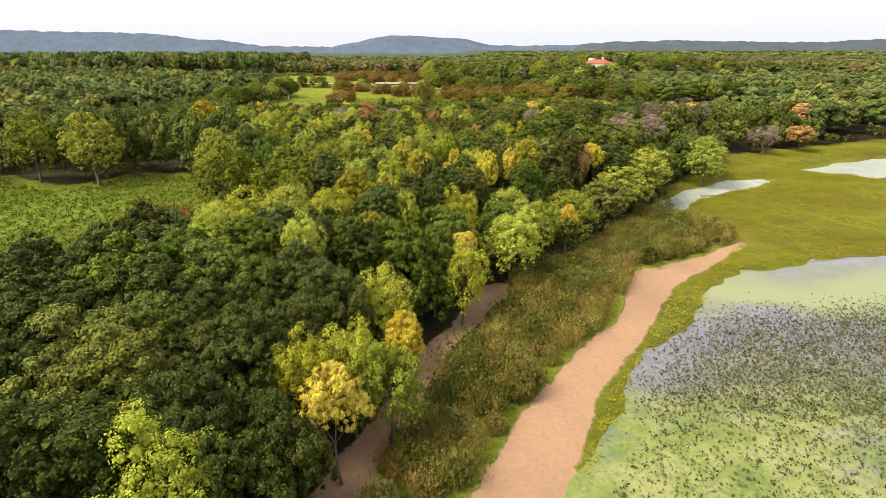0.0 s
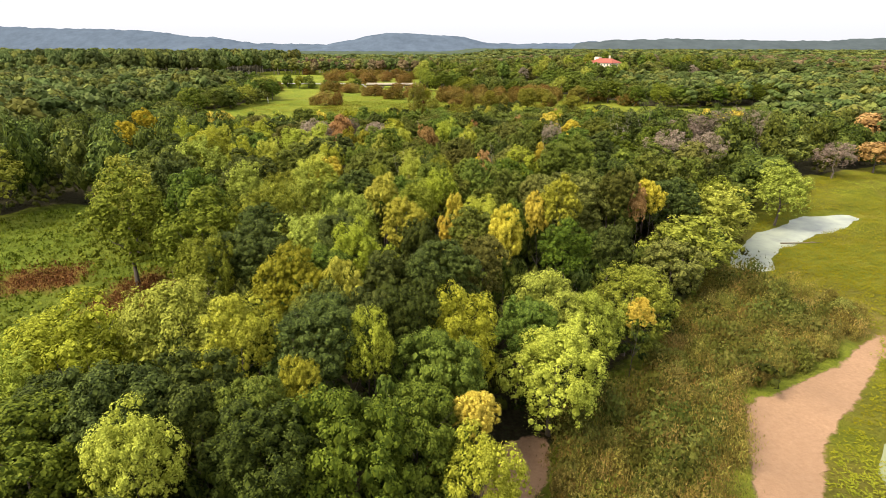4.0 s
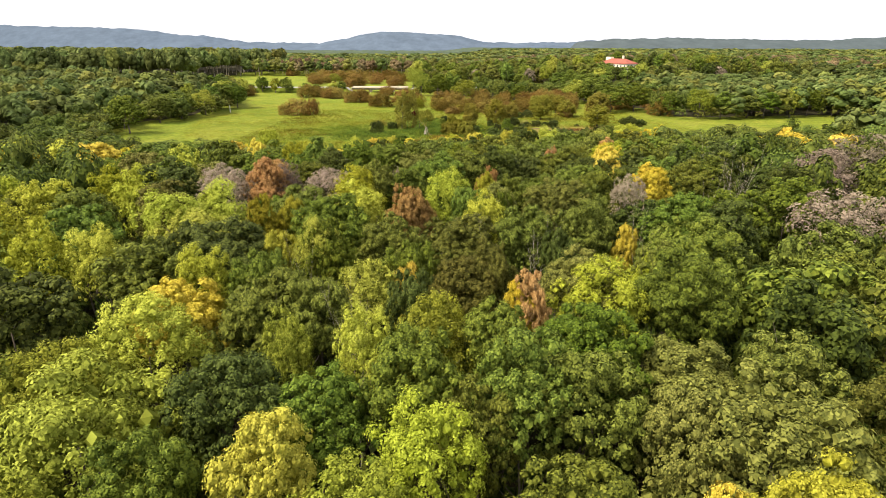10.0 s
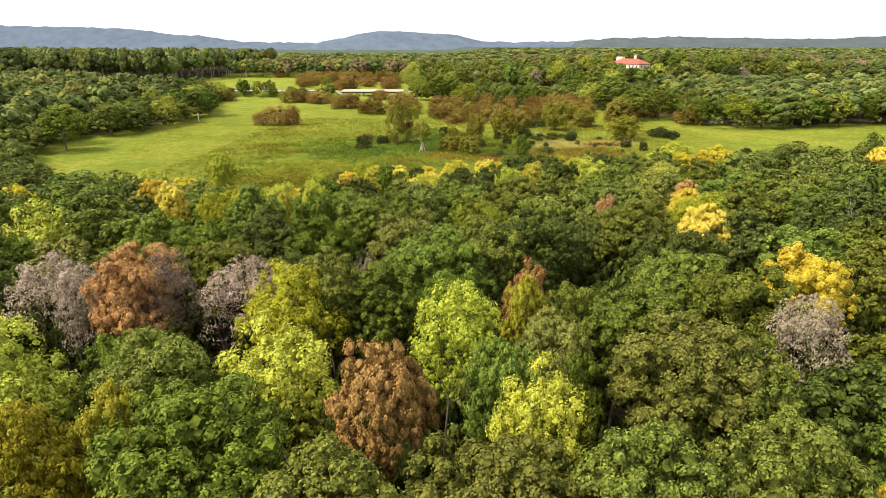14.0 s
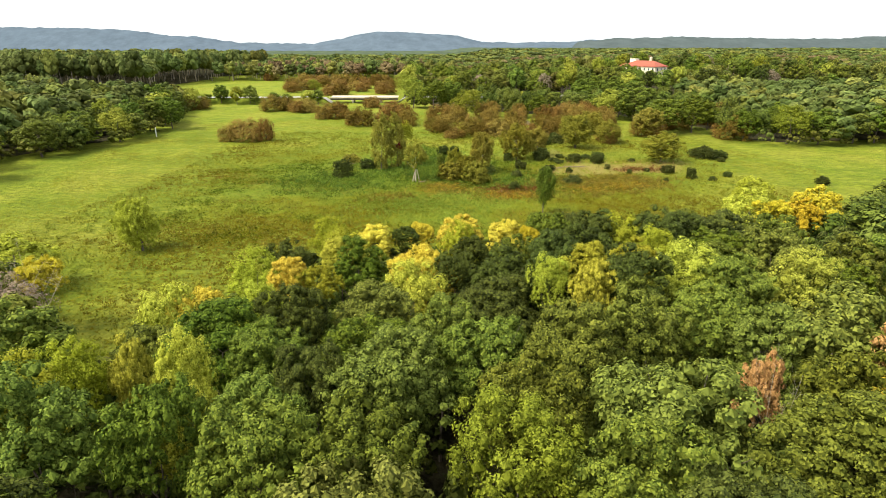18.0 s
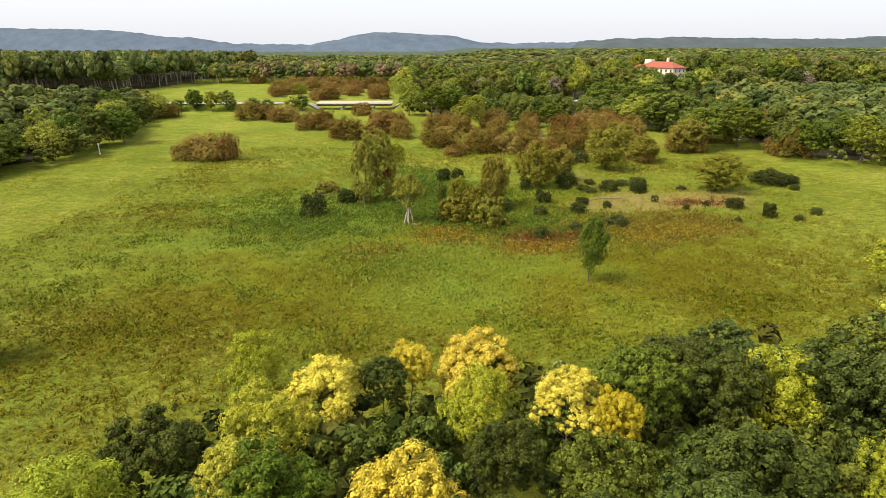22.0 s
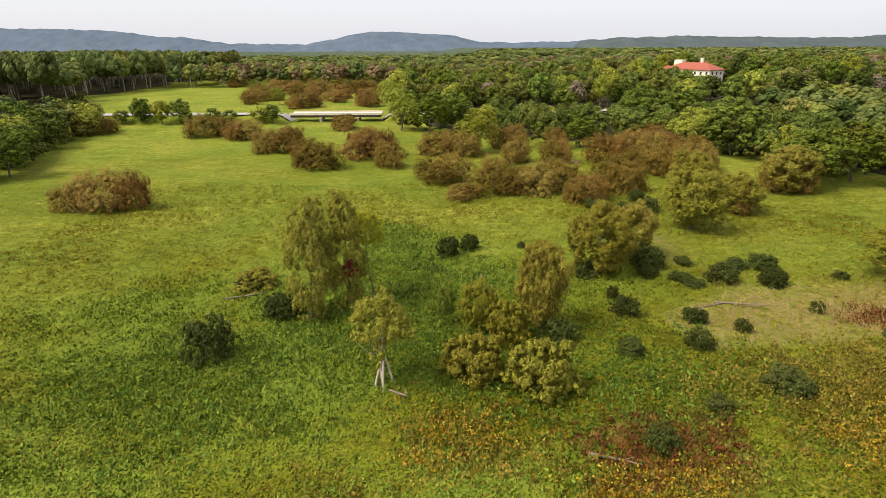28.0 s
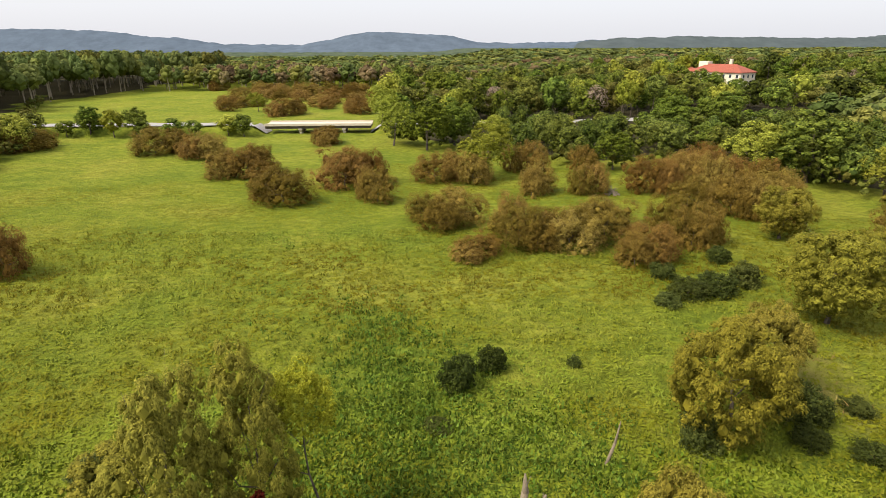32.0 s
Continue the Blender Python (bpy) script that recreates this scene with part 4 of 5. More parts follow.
for kind, rows in NOTED:
    for k, (x, y, R) in enumerate(rows):
        if clash(x, y, R, 0.3) or distance_to(MEADOW, x, y) < -7:
            continue
        H = canopy_height(x, y) * rng.uniform(0.95, 1.05)
        if kind == "bare":
            placed.append((x, y, R * 0.6))
            bare_tree(k, x, y, R, H * 0.98)
            continue
        placed.append((x, y, R))
        small = 0.94 if R < 1.6 else 1.0
        tree(kind, "near" if abs(x) < 30 or y > 200 and abs(x) < 50 else "mid" if abs(x) < 110 and y < 200 or abs(x) < 70 else "low", k % 3, x, y, R * 1.2, high=H * small, skirt=at_edge(x, y))

# ---- the wood itself ----
def wood_spots(x0, x1, y0, y1, step, seed, margin=2.0):
    r = np.random.default_rng(seed)
    xs, ys = np.meshgrid(np.arange(x0, x1, step), np.arange(y0, y1, step * 0.9))
    xs = xs + (np.arange(len(xs)) % 2)[:, None] * step / 2
    xs, ys = xs.ravel(), ys.ravel()
    xs = xs + r.uniform(-0.36, 0.36, len(xs)) * step
    ys = ys + r.uniform(-0.36, 0.36, len(ys)) * step
    keep = (np.abs(xs) < 0.84 * ys + 14) & (open_distance(xs, ys) > margin)
    return xs[keep], ys[keep], r


# dark gaps in the canopy
GAPS = [(4.6, 78), (12.5, 104), (-2.5, 88), (12, 100), (24, 103), (-13, 134), (-20, 141), (13, 133), (-13, 122), (-19, 119), (6, 176), (26, 98), (-27, 181), (-16, 185)]
MIX = ("oak", "oak", "oak", "darkoak", "darkoak", "green", "green", "green", "bronze")
MIX_NORTH = ("oak", "darkoak", "green", "oak", "green")
MIX_SOUTH = ("darkoak", "darkoak", "darkoak", "oak", "darkoak")
MIX_WEST = ("green", "cotton", "darkoak", "green", "oak", "darkoak", "cotton", "oak")
def join_crown(q, x, y, R, H, r, vs, ts):
    a, s = r.uniform(0, 6.28), R / 4.0
    q = q * np.array([s, s, H / 11.0])
    q = np.stack([q[:, 0] * math.cos(a) - q[:, 1] * math.sin(a), q[:, 0] * math.sin(a) + q[:, 1] * math.cos(a), q[:, 2]], 1)
    vs.append(q + np.array([x, y, z_at(x, y)]))
    ts.append(np.full(len(q) // 3, r.random()))


flank_v, flank_t = [], []
flank_crowns = [crown_leaves(4400 + k, 4.0, 0.0, 11.0, 18, 1300, 0.5, "round" if k % 2 else "tuft", 0.45, 0.8, True) for k in range(4)]
xs, ys, r = wood_spots(-125, 128, 16, 470, 5.7, 3)
for x, y in zip(xs, ys):
    R = r.uniform(2.9, 4.6)
    if any((x - p) ** 2 + (y - q) ** 2 < 20 for p, q in GAPS) or clash(x, y, R, 0.66) or ((abs(x) > 50 or y > 330) and r.random() < 0.25) or y > 219 and x > -30 and r.random() < 0.45:
        continue
    placed.append((x, y, R))
    if lod_of(x, y) == "low":
        join_crown(flank_crowns[int(r.integers(0, 4))], x, y, R * 1.1, canopy_height(x, y) * r.uniform(0.85, 1.08), r, flank_v, flank_t)
        continue
    kind = r.choice(MIX_SOUTH if x < 0 and y < 72 else MIX_WEST if x < -20 and y < 150 else MIX_NORTH if 178 < y < 262 else MIX)
    tree(kind, lod_of(x, y), int(r.integers(0, 4 if kind in ("oak", "green") else 3)), x, y, R, high=canopy_height(x, y) * r.uniform(0.88, 1.04), skirt=at_edge(x, y))

# lower trees that fill the canopy's gaps, as one growth
xs, ys, r = wood_spots(-60, 62, 18, 262, 3.6, 8, 1.0)
low_crowns = [crown_leaves(4300 + k, 4.0, 0.0, 11.0, 14, 900, 0.5, "round", 0.5, 0.6) for k in range(4)]
vs, ts = [], []


for x, y in zip(xs, ys):
    R = r.uniform(1.7, 2.6)
    if any((x - p) ** 2 + (y - q) ** 2 < 9 for p, q in GAPS) or clash(x, y, R, 0.5):
        continue
    placed.append((x, y, R))
    join_crown(low_crowns[int(r.integers(0, 4))], x, y, R, canopy_height(x, y) * r.uniform(0.55, 0.75), r, vs, ts)
tagged(new("understorey", leaf_mesh("understorey", np.concatenate(vs), LEAF["flank"], np.concatenate(ts))), "lower green trees between the tall crowns", "woodland", kind="stuff")
tagged(new("flanking_wood", leaf_mesh("flanking_wood", np.concatenate(flank_v), LEAF["flank"], np.concatenate(flank_t))), "green oaks and maples massed at both sides of the wood", "woodland", kind="stuff")

# ---- far woods, each a single mass of many crowns ----
far_leaf = {}


def far_wood(name, spots, kinds, label, r, tall=1.0, lean_trunks=False, foot=1.0, size=1.0, lobes=9):
    groups = {}
    for x, y in spots:
        R = r.uniform(3.6, 6.0) * size
        groups.setdefault(str(r.choice(kinds)), []).append((x, y, R))
    stems_v, stems_f = [], []
    for kind, rows in groups.items():
        vs, ts = [], []
        for x, y, R in rows:
            v = int(r.integers(0, 4))
            style, mat = {"far": ("round", "far"), "farlime": ("round", "farlime"), "farbrown": ("round", "farbrown")}[kind]
            key = (style, v, foot, lobes)
            if key not in far_leaf:
                far_leaf[key] = crown_leaves(500 + v, 4.0, foot, 12.5, lobes, 24 * lobes, 0.9 * (9 / lobes) ** 0.5, style, 0.72, 0.7, True)
            a = r.uniform(0, 6.28)
            s = R / 4
            q = far_leaf[key] * np.array([s, s, (0.75 + 0.25 * min(s, 1.4)) * tall * r.uniform(0.82, 1.12)])
            q = np.stack([q[:, 0] * math.cos(a) - q[:, 1] * math.sin(a), q[:, 0] * math.sin(a) + q[:, 1] * math.cos(a), q[:, 2]], 1)
            z = z_at(x, y)
            vs.append(q + np.array([x, y, z]))
            ts.append(np.full(len(q) // 3, r.random()))
            if lean_trunks and r.random() < 0.35:
                tube(stems_v, stems_f, (x, y, z - 0.3), (x + r.uniform(-1, 1), y, z + 9 * tall), 0.45, 0.25, 4)
        tagged(new(name, leaf_mesh(name, np.concatenate(vs), LEAF[mat], np.concatenate(ts))), label, "woodland", kind="stuff")
    if stems_v:
        tagged(new("tree_trunks", mesh_from("tree_trunks", stems_v, stems_f, PALE_BARK)), "pale bare trunks along the edge of a tall wood", "tree trunks", kind="stuff")


def spots_in(x0, x1, y0, y1, step, seed, test=None, margin=2.0):
    xs, ys, r = wood_spots(x0, x1, y0, y1, step, seed, margin)
    return [(x, y) for x, y in zip(xs, ys) if test is None or test(x, y)], r


s, r = spots_in(-420, -100, 90, 520, 9.5, 11, lambda x, y: (x < -125 or y > 470) and not (x > -230 and 455 < y < 620))
far_wood("west_wood", s, ["far", "far", "farlime"], "broad wood of green and yellow-green trees", r, 1.2, size=1.15)
s, r = spots_in(-560, -120, 560, 860, 11.0, 12, lambda x, y: x < -190)
far_wood("tall_wood", s, ["far", "far", "far", "farlime"], "tall cottonwood stand with bare lower trunks", r, 1.9, True, 4.2, 1.25, 14)
s, r = spots_in(70, 470, 90, 480, 9.5, 13, lambda x, y: (x > 128 or y > 470) and not (y > 472 and x < 160))
far_wood("east_wood", s, ["far", "far", "far", "farlime"], "dense green wood on level ground", r, 1.05, size=1.15)
MIX_HILL = ("oak", "darkoak", "darkoak", "green", "green", "bronze", "cotton", "oak", "bronze", "oak", "oak", "green", "green", "mauve")
xs, ys, r = wood_spots(-16, 262, 498, 640, 9.4, 17)
for x, y in zip(xs, ys):
    if 128 < x < 186 and 550 < y < 596 or 136 < x < 152 and 520 < y <= 550 or 52 < x < 62 and 520 < y < 534:
        continue
    R = r.uniform(4.0, 6.4)
    kind = str(r.choice(MIX_HILL))
    tree(kind, "low", int(r.integers(0, 3)), x, y, R, r.uniform(0.8, 1.35) * (0.72 if 96 < x < 190 and y < 560 else 1.0), group="hill trees")
s, r = spots_in(-10, 620, 500, 860, 11.0, 14, lambda x, y: y > 640 or x > 262)
far_wood("hill_wood", s, ["far", "far", "far", "farlime", "farbrown"], "mixed wood covering a low hill", r, 1.0, size=1.2)
s, r = spots_in(-195, -8, 704, 862, 10.5, 18, margin=-400)
far_wood("valley_wood", s, ["far", "farlime", "farbrown"], "open cottonwood stand closing the valley", r, 1.25, True, 2.0, 1.15)
for x, y, R, tall in [(136, 578, 4.4, 0.82), (140.6, 571, 4.2, 0.8), (144.4, 564.5, 3.8, 0.74), (131, 555, 4.6, 1.0), (138, 551, 4.2, 0.92), (124, 560, 5, 1.05), (146, 546, 3.8, 0.8)]:
    tree("green", "low", int(R) % 3, x, y, R, tall, group="hill trees")
s, r = spots_in(-900, 900, 862, 1500, 24, 15)
far_wood("distant_wood", s, ["far", "far", "farlime"], "distant unbroken woodland", r, 1.15, size=2.4, lobes=5)


r = np.random.default_rng(61)
round_about = [(x + r.uniform(-4, 4), y + r.uniform(-4, 4)) for x in range(-420, 200, 11) for y in range(-90, 330, 11)]
round_about = [(x, y) for x, y in round_about if abs(x) > 0.84 * max(y, 0) + 20 and (x < -20 or y < -14)]
keep = open_distance(np.array([p[0] for p in round_about]), np.array([p[1] for p in round_about])) > 3
far_wood("surrounding_wood", [p for p, k in zip(round_about, keep) if k and not (p[0] > -30 and p[1] > -16)], ["far", "far", "farlime"], "unbroken wood behind and beside the clearing", r, 1.0, size=1.3, lobes=5)


def canopy_sheet():
    """The woodland beyond a mile, a rolling, lumpy canopy."""
    xs, ys = np.arange(-2600, 2601, 16.0), np.arange(1480, 2700, 22.0)
    A, B = np.meshgrid(xs, ys)
    rr = np.random.default_rng(4)
    H = base_height(A, B) + 10 + rr.uniform(-3.5, 3.5, A.shape)
    n = len(xs)
    ii = np.arange(A.size).reshape(A.shape)
    q = np.stack([ii[:-1, :-1], ii[:-1, 1:], ii[1:, 1:], ii[1:, :-1]], -1).reshape(-1, 4)
    # dark bluish green stands in for haze and for shade between crowns
    m = Mat("canopy", 0.9, 0.1)
    m.colour(m.ramp(m.noise(0.03, 5, 0.7), (0.3, (0.035, 0.05, 0.032)), (0.7, (0.075, 0.095, 0.05))))
    me = mesh_from("distant_canopy", np.stack([A, B, H], -1).reshape(-1, 3).tolist(), q.tolist(), m.m, True)
    tagged(new("distant_canopy", me), "hazy canopy of far woodland", "woodland", kind="stuff")


canopy_sheet()

# ---- meadow and bank plants ----


def in_polys(polys, n, r, reject=(), fuzz=0.0):
    """n random places inside the outlines."""
    P = np.concatenate([np.array(q, float) for q in polys])
    lo, hi = P.min(0) - 2 * fuzz, P.max(0) + 2 * fuzz
    out = np.zeros((0, 2))
    while len(out) < n:
        c = r.uniform(lo, hi, (n * 2, 2))
        d = np.full(len(c), 1e9)
        for q in polys:
            d = np.minimum(d, polygon_distance(q, c[:, 0], c[:, 1]))
        ok = d < r.normal(-0.6, 1.1, len(c)) * fuzz
        for q in reject:
            ok &= polygon_distance(q, c[:, 0], c[:, 1]) > 0.4
        out = np.concatenate([out, c[ok]])
    return out[:n]


def patchy(x, y, seed, scales=((15.0, 1.0), (6.0, 0.8), (2.4, 0.5))):
    """Soft random patches at several sizes, wider than deep, from 0 to 1."""
    r = np.random.default_rng(seed)
    total, weight = np.zeros(len(x)), 0.0
    for size, w in scales:
        grid = r.random((256, 256))
        u, v = (x + 300) / (size * 1.6), (y + 40) / size
        i, j = np.floor(u).astype(int), np.floor(v).astype(int)
        a, b = u - i, v - j
        a, b = a * a * (3 - 2 * a), b * b * (3 - 2 * b)
        i, j = i % 255, j % 255
        total += w * ((grid[i, j] * (1 - a) + grid[i + 1, j] * a) * (1 - b) + (grid[i, j + 1] * (1 - a) + grid[i + 1, j + 1] * a) * b)
        weight += w
    return np.clip(0.5 + (total / weight - 0.5) * 2.1, 0, 1)


def scatter(name, polys, n, per, width, tall, leaf, size, aspect, label, category, seed, up=1.0, reject=(), z=None, curve=0.5, fuzz=0.0, calm=False):
    """Many small plants of a few upright leaves each, as one growth."""
    r = np.random.default_rng(seed)
    c = in_polys(polys, n, r, reject, fuzz)
    gz = ground_height(c[:, 0], c[:, 1]) if z is None else np.full(n, z)
    s = r.uniform(0.6, 1.35, n)
    own = np.repeat(np.arange(n), per)
    k = n * per
    u = r.random(k)
    off = r.normal(size=(k, 2)) * width * s[own][:, None] * (0.35 + 0.65 * u[:, None] ** curve)
    pos = np.stack([c[own, 0] + off[:, 0], c[own, 1] + off[:, 1], gz[own] + u * tall * s[own]], 1)
    side = np.concatenate([off / max(width, 1e-3), np.zeros((k, 1))], 1)
    nrm = unit(side * 0.7 + np.array([0, -0.35, 0.55]) + r.normal(size=(k, 3)) * 0.4)
    if calm:
        nrm = unit(np.array([0, -0.15, 1.0]) + r.normal(size=(k, 3)) * 0.2)
    axis = unit(np.array([0, 0, up]) + side * 0.35 + r.normal(size=(k, 3)) * 0.35) if up else None
    q = leaves(pos, nrm, size, r, axis, aspect)
    tone = r.random(n)
    if leaf in ("grass", "tussock", "herb", "sedge"):
        tone = np.clip(patchy(c[:, 0], c[:, 1], 77) - 0.16 * smooth(12, 45, c[:, 0]) * (c[:, 1] > 200) - smooth(285, 250, c[:, 1]) * (0.12 + 0.18 * smooth(16, 38, np.abs(c[:, 0] - 4))) * (c[:, 1] > 200) + r.normal(0, 0.08, n), 0, 1)
    ob = new(name, leaf_mesh(name, q, LEAF[leaf], tone[own]))
    return tagged(ob, label, category, kind="stuff")


NEAR_MEADOW = [(-76, 236), (-50, 226), (-33, 206), (-25, 206), (-15, 231), (10, 235), (37, 238), (57, 250), (80, 258), (100, 300), (90, 360), (40, 420), (-20, 430), (-90, 400), (-100, 330)]
WEEDS = [[(33, 291), (47, 295), (56, 288), (53, 281), (39, 278), (30, 280)], [(-1, 284), (8, 286), (8, 278), (0, 278)], [(9, 281), (12, 273), (24, 274), (27, 279), (13, 277)], [(-12, 275), (-4, 277), (-3, 273), (-10, 272)], [(22, 289), (36, 294), (40, 292), (33, 285), (27, 285)]]
scatter("short_grass", [[(-40, 244), (50, 252), (56, 318), (-40, 322)]], 90000, 3, 0.3, 0.16, "grass", 0.26, 0.6, "dense short meadow grass", "grass", 20, fuzz=9.0, calm=True, reject=DRY + RED + WEEDS)
scatter("meadow_grass", [NEAR_MEADOW], 45000, 3, 0.3, 0.2, "grass", 0.4, 0.5, "rank green meadow grass with ochre seed heads", "grass", 21, calm=True, reject=RED + WEEDS)
scatter("tussocks", [[(-70, 236), (-33, 214), (-15, 233), (40, 241), (76, 262), (80, 340), (40, 370), (-60, 370)]], 15000, 9, 0.42, 0.42, "tussock", 0.34, 0.5, "uneven tussocks of rank meadow grass", "grass", 35, reject=RED + DRY)
r = np.random.default_rng(55)


def blobs(count, x0, x1, y0, y1, small, large):
    """Irregular patches, wider than deep."""
    out = []
    for _ in range(count):
        cx, cy, s, ph = r.uniform(x0, x1), r.uniform(y0, y1), r.uniform(small, large), r.uniform(0, 6.28)
        out.append([(cx + 1.5 * s * (1 + 0.3 * math.sin(2.6 * a + ph)) * math.cos(a), cy + 0.8 * s * (1 + 0.3 * math.cos(1.9 * a + ph)) * math.sin(a)) for a in np.linspace(0, 6.28, 11)[:-1]])
    return out


scatter("herb_clumps", blobs(55, -52, 45, 246, 320, 1.5, 4.5), 5000, 11, 0.5, 0.3, "herb", 0.3, 0.8, "dark green herb clumps among the grass", "weeds", 32, curve=0.3, reject=DRY, fuzz=2.5)
scatter("russet_herbs", blobs(30, -50, 45, 244, 300, 1.2, 3.6), 2200, 7, 0.45, 0.25, "weed", 0.24, 0.7, "russet and olive herbs fading among the grass", "weeds", 33, curve=0.3, reject=DRY, fuzz=2.5)
scatter("tall_weeds", WEEDS, 2000, 12, 0.4, 0.7, "weed", 0.26, 0.7, "tall yellow-brown weeds in the meadow", "weeds", 22, fuzz=2.0)
scatter("nettle_patch", LUSH[:2] + LUSH[3:5], 9500, 7, 0.35, 0.6, "lush", 0.32, 0.6, "bright green nettle patch in the meadow", "weeds", 23, fuzz=4.5)
scatter("mint_patch", [LUSH[2]], 1500, 8, 0.35, 0.4, "mint", 0.3, 0.6, "pale green mint patch in the meadow", "weeds", 36, fuzz=5.5)
scatter("yellow_flowers", [[(-0.6, 283.5), (6.7, 285.1), (7.9, 280.3), (-0.5, 278.6)], [(12, 277.5), (23.3, 278.5), (22.1, 273.6), (13, 273.4)], [(33, 281), (50, 287), (50, 283), (34, 278)]], 700, 8, 0.35, 0.8, "flower", 0.2, 0.8, "yellow-flowered weeds in loose patches", "weeds", 37, fuzz=1.5)
scatter("russet_strip", [[(33, 285), (36, 292), (46, 296), (60, 291), (54, 284), (43, 284)], [(25, 276), (34, 280), (42, 280), (36, 273)]], 1100, 9, 0.4, 0.6, "weed", 0.28, 0.6, "russet and olive weeds in a rank strip", "weeds", 38, fuzz=2.0)
scatter("red_dock", RED, 1700, 8, 0.3, 0.7, "redweed", 0.3, 0.5, "rust-red dock plants in a dense patch", "weeds", 24, fuzz=1.5)
scatter("dry_stalks", DRY[:3], 420, 4, 0.1, 1.1, "straw", 0.6, 0.12, "pale dry upright stalks on thin turf", "weeds", 25, fuzz=1.5)
scatter("bank_shrubs", [BANK], 700, 260, 0.66, 2.4, "bank", 0.3, 0.24, "dense olive and brown willow shrubs on the sandy bank", "shrubs", 26, reject=SAND)
EDGE_MARSH = [(8, 30), (16, 47), (24, 59), (34, 75), (45, 85), (54, 96), (50, 112), (60, 138), (96, 176), (150, 195), (150, 150), (110, 100), (76, 91), (48, 83), (40, 78), (36, 70), (21, 54), (12, 36)]
scatter("marsh_sedge", [EDGE_MARSH], 24000, 4, 0.3, 0.28, "sedge", 0.32, 0.4, "yellow-green sedge round the pond", "grass", 27, reject=POOLS, calm=True)
scatter("clearing_herbs", [CLEARING], 7000, 5, 0.35, 0.5, "herb", 0.5, 0.6, "green herbs in a woodland clearing", "weeds", 28, reject=RED)
PADS = [(20, 50), (27, 58), (36, 67), (60, 70), (110, 68), (120, 52), (90, 46), (40, 44), (21, 46)]
scatter("water_plants", [PADS], 36000, 1, 0.3, 0.3, "pads", 0.26, 0.85, "dark broad leaves standing out of the pond", "water plants", 29, up=0, z=-3.25, fuzz=2.5)
scatter("sparse_water_plants", [[(12, 34), (24, 50), (60, 46), (100, 46), (90, 10), (40, 5), (8, 20)]], 9000, 2, 0.3, 0.2, "pads", 0.25, 0.9, "scattered dark leaves on green duckweed", "water plants", 30, up=0, z=-3.25)

# ---- meadow trees ----


def bush_meshes(kind, variant, count=900, size=0.42, style="shrub"):
    key = ("bush", kind, variant)
    if key not in protos:
        q = crown_leaves(3000 + variant, 4.0, -1.8, 5.0, (44 if count > 9000 else 26) + 3 * variant, count, size, style, 0.34, 0.8)
        q[:, 2] = np.maximum(q[:, 2], 0.02)
        protos[key] = (trunk_mesh(3100 + variant, 2.2, 4.0, 0.1, 7, BARK, 4, 1, "stems", 0.5), leaf_mesh("crown", q, LEAF[kind]))
    return protos[key]


def bush(name, kind, variant, x, y, R, H, label, group, style="shrub", count=900, size=0.42):
    st, cr = bush_meshes(kind, variant, count, size, style)
    ob = new(name)
    part("stems", st, ob)
    part("crown", cr, ob)
    ob.matrix_basis = pose(x, y, z_at(x, y) - 0.05, 0, 0, rng.uniform(0, 360)) @ Matrix.Diagonal((R / 4, R / 4, H / 5, 1))
    return tagged(ob, label, "shrub", group)


r = np.random.default_rng(91)
bank_spots = in_polys([BANK], 150, r, SAND)
for k, (x, y) in enumerate(bank_spots):
    if y > 112 or y < 24:
        continue
    big = r.random()
    bush("bank_shrub", "bankbush", 12 + k % 3, x, y, 0.7 + 1.0 * big, 1.6 + 1.6 * big * r.random(), "olive willow shrub on the sandy bank", "bank shrubs", "tuft", 3000, 0.3)
BROWN = [(-62, 352, 7, 6.5), (-78, 446, 8, 7), (-62, 443, 7, 6), (-42, 415, 7, 6.5), (-27, 389, 7, 6.5), (-17, 403, 7.5, 8), (-8.5, 389, 4.5, 6), (3, 407, 6, 6), (12, 405, 5, 6.5), (27, 418, 5, 6.5), (25, 396, 4.5, 6),
         (40, 417, 4, 6), (36, 395, 4.5, 6), (6.5, 375, 6, 6), (9, 358, 4, 3.2), (16, 363, 6, 6), (23.5, 361, 6, 5.5), (30, 365, 6, 6), (34, 356, 5, 5), (41, 364, 5.5, 7)]
BROWN += [(48, 396, 6, 7), (57, 396, 7, 8), (66, 395, 7, 7), (60, 348, 5, 5), (76, 361, 5, 6), (117, 393, 7, 8), (-31, 462, 5.5, 5), (-62, 545, 9, 7), (-29, 549, 7, 6), (-93, 584, 7, 6), (-91, 648, 8, 7), (-71, 647, 9, 8),
          (-44, 645, 9, 8), (-24, 620, 8, 8), (-148, 708, 7, 6), (-119, 454, 7, 6), (104, 352, 6, 7), (96, 378, 6, 7), (58, 379, 6, 6.5), (69, 385, 6, 6.5), (52, 384, 4.5, 5), (62, 372, 4, 4), (67, 411, 6, 7)]
r = np.random.default_rng(88)
for _ in range(40):
    x, y = r.uniform(-118, -14), r.uniform(556, 690)
    if all((x - p[0]) ** 2 + (y - p[1]) ** 2 > 90 for p in BROWN):
        BROWN.append((x, y, r.uniform(5, 8.5), r.uniform(5, 7.5)))
for x, y, R, H in BROWN[:43]:
    for _ in range(2 if R > 5.2 else 1):
        a = r.uniform(0, 6.28)
        BROWN.append((x + 0.95 * R * math.cos(a), y + 0.7 * R * math.sin(a), R * r.uniform(0.5, 0.75), H * r.uniform(0.7, 1.08)))
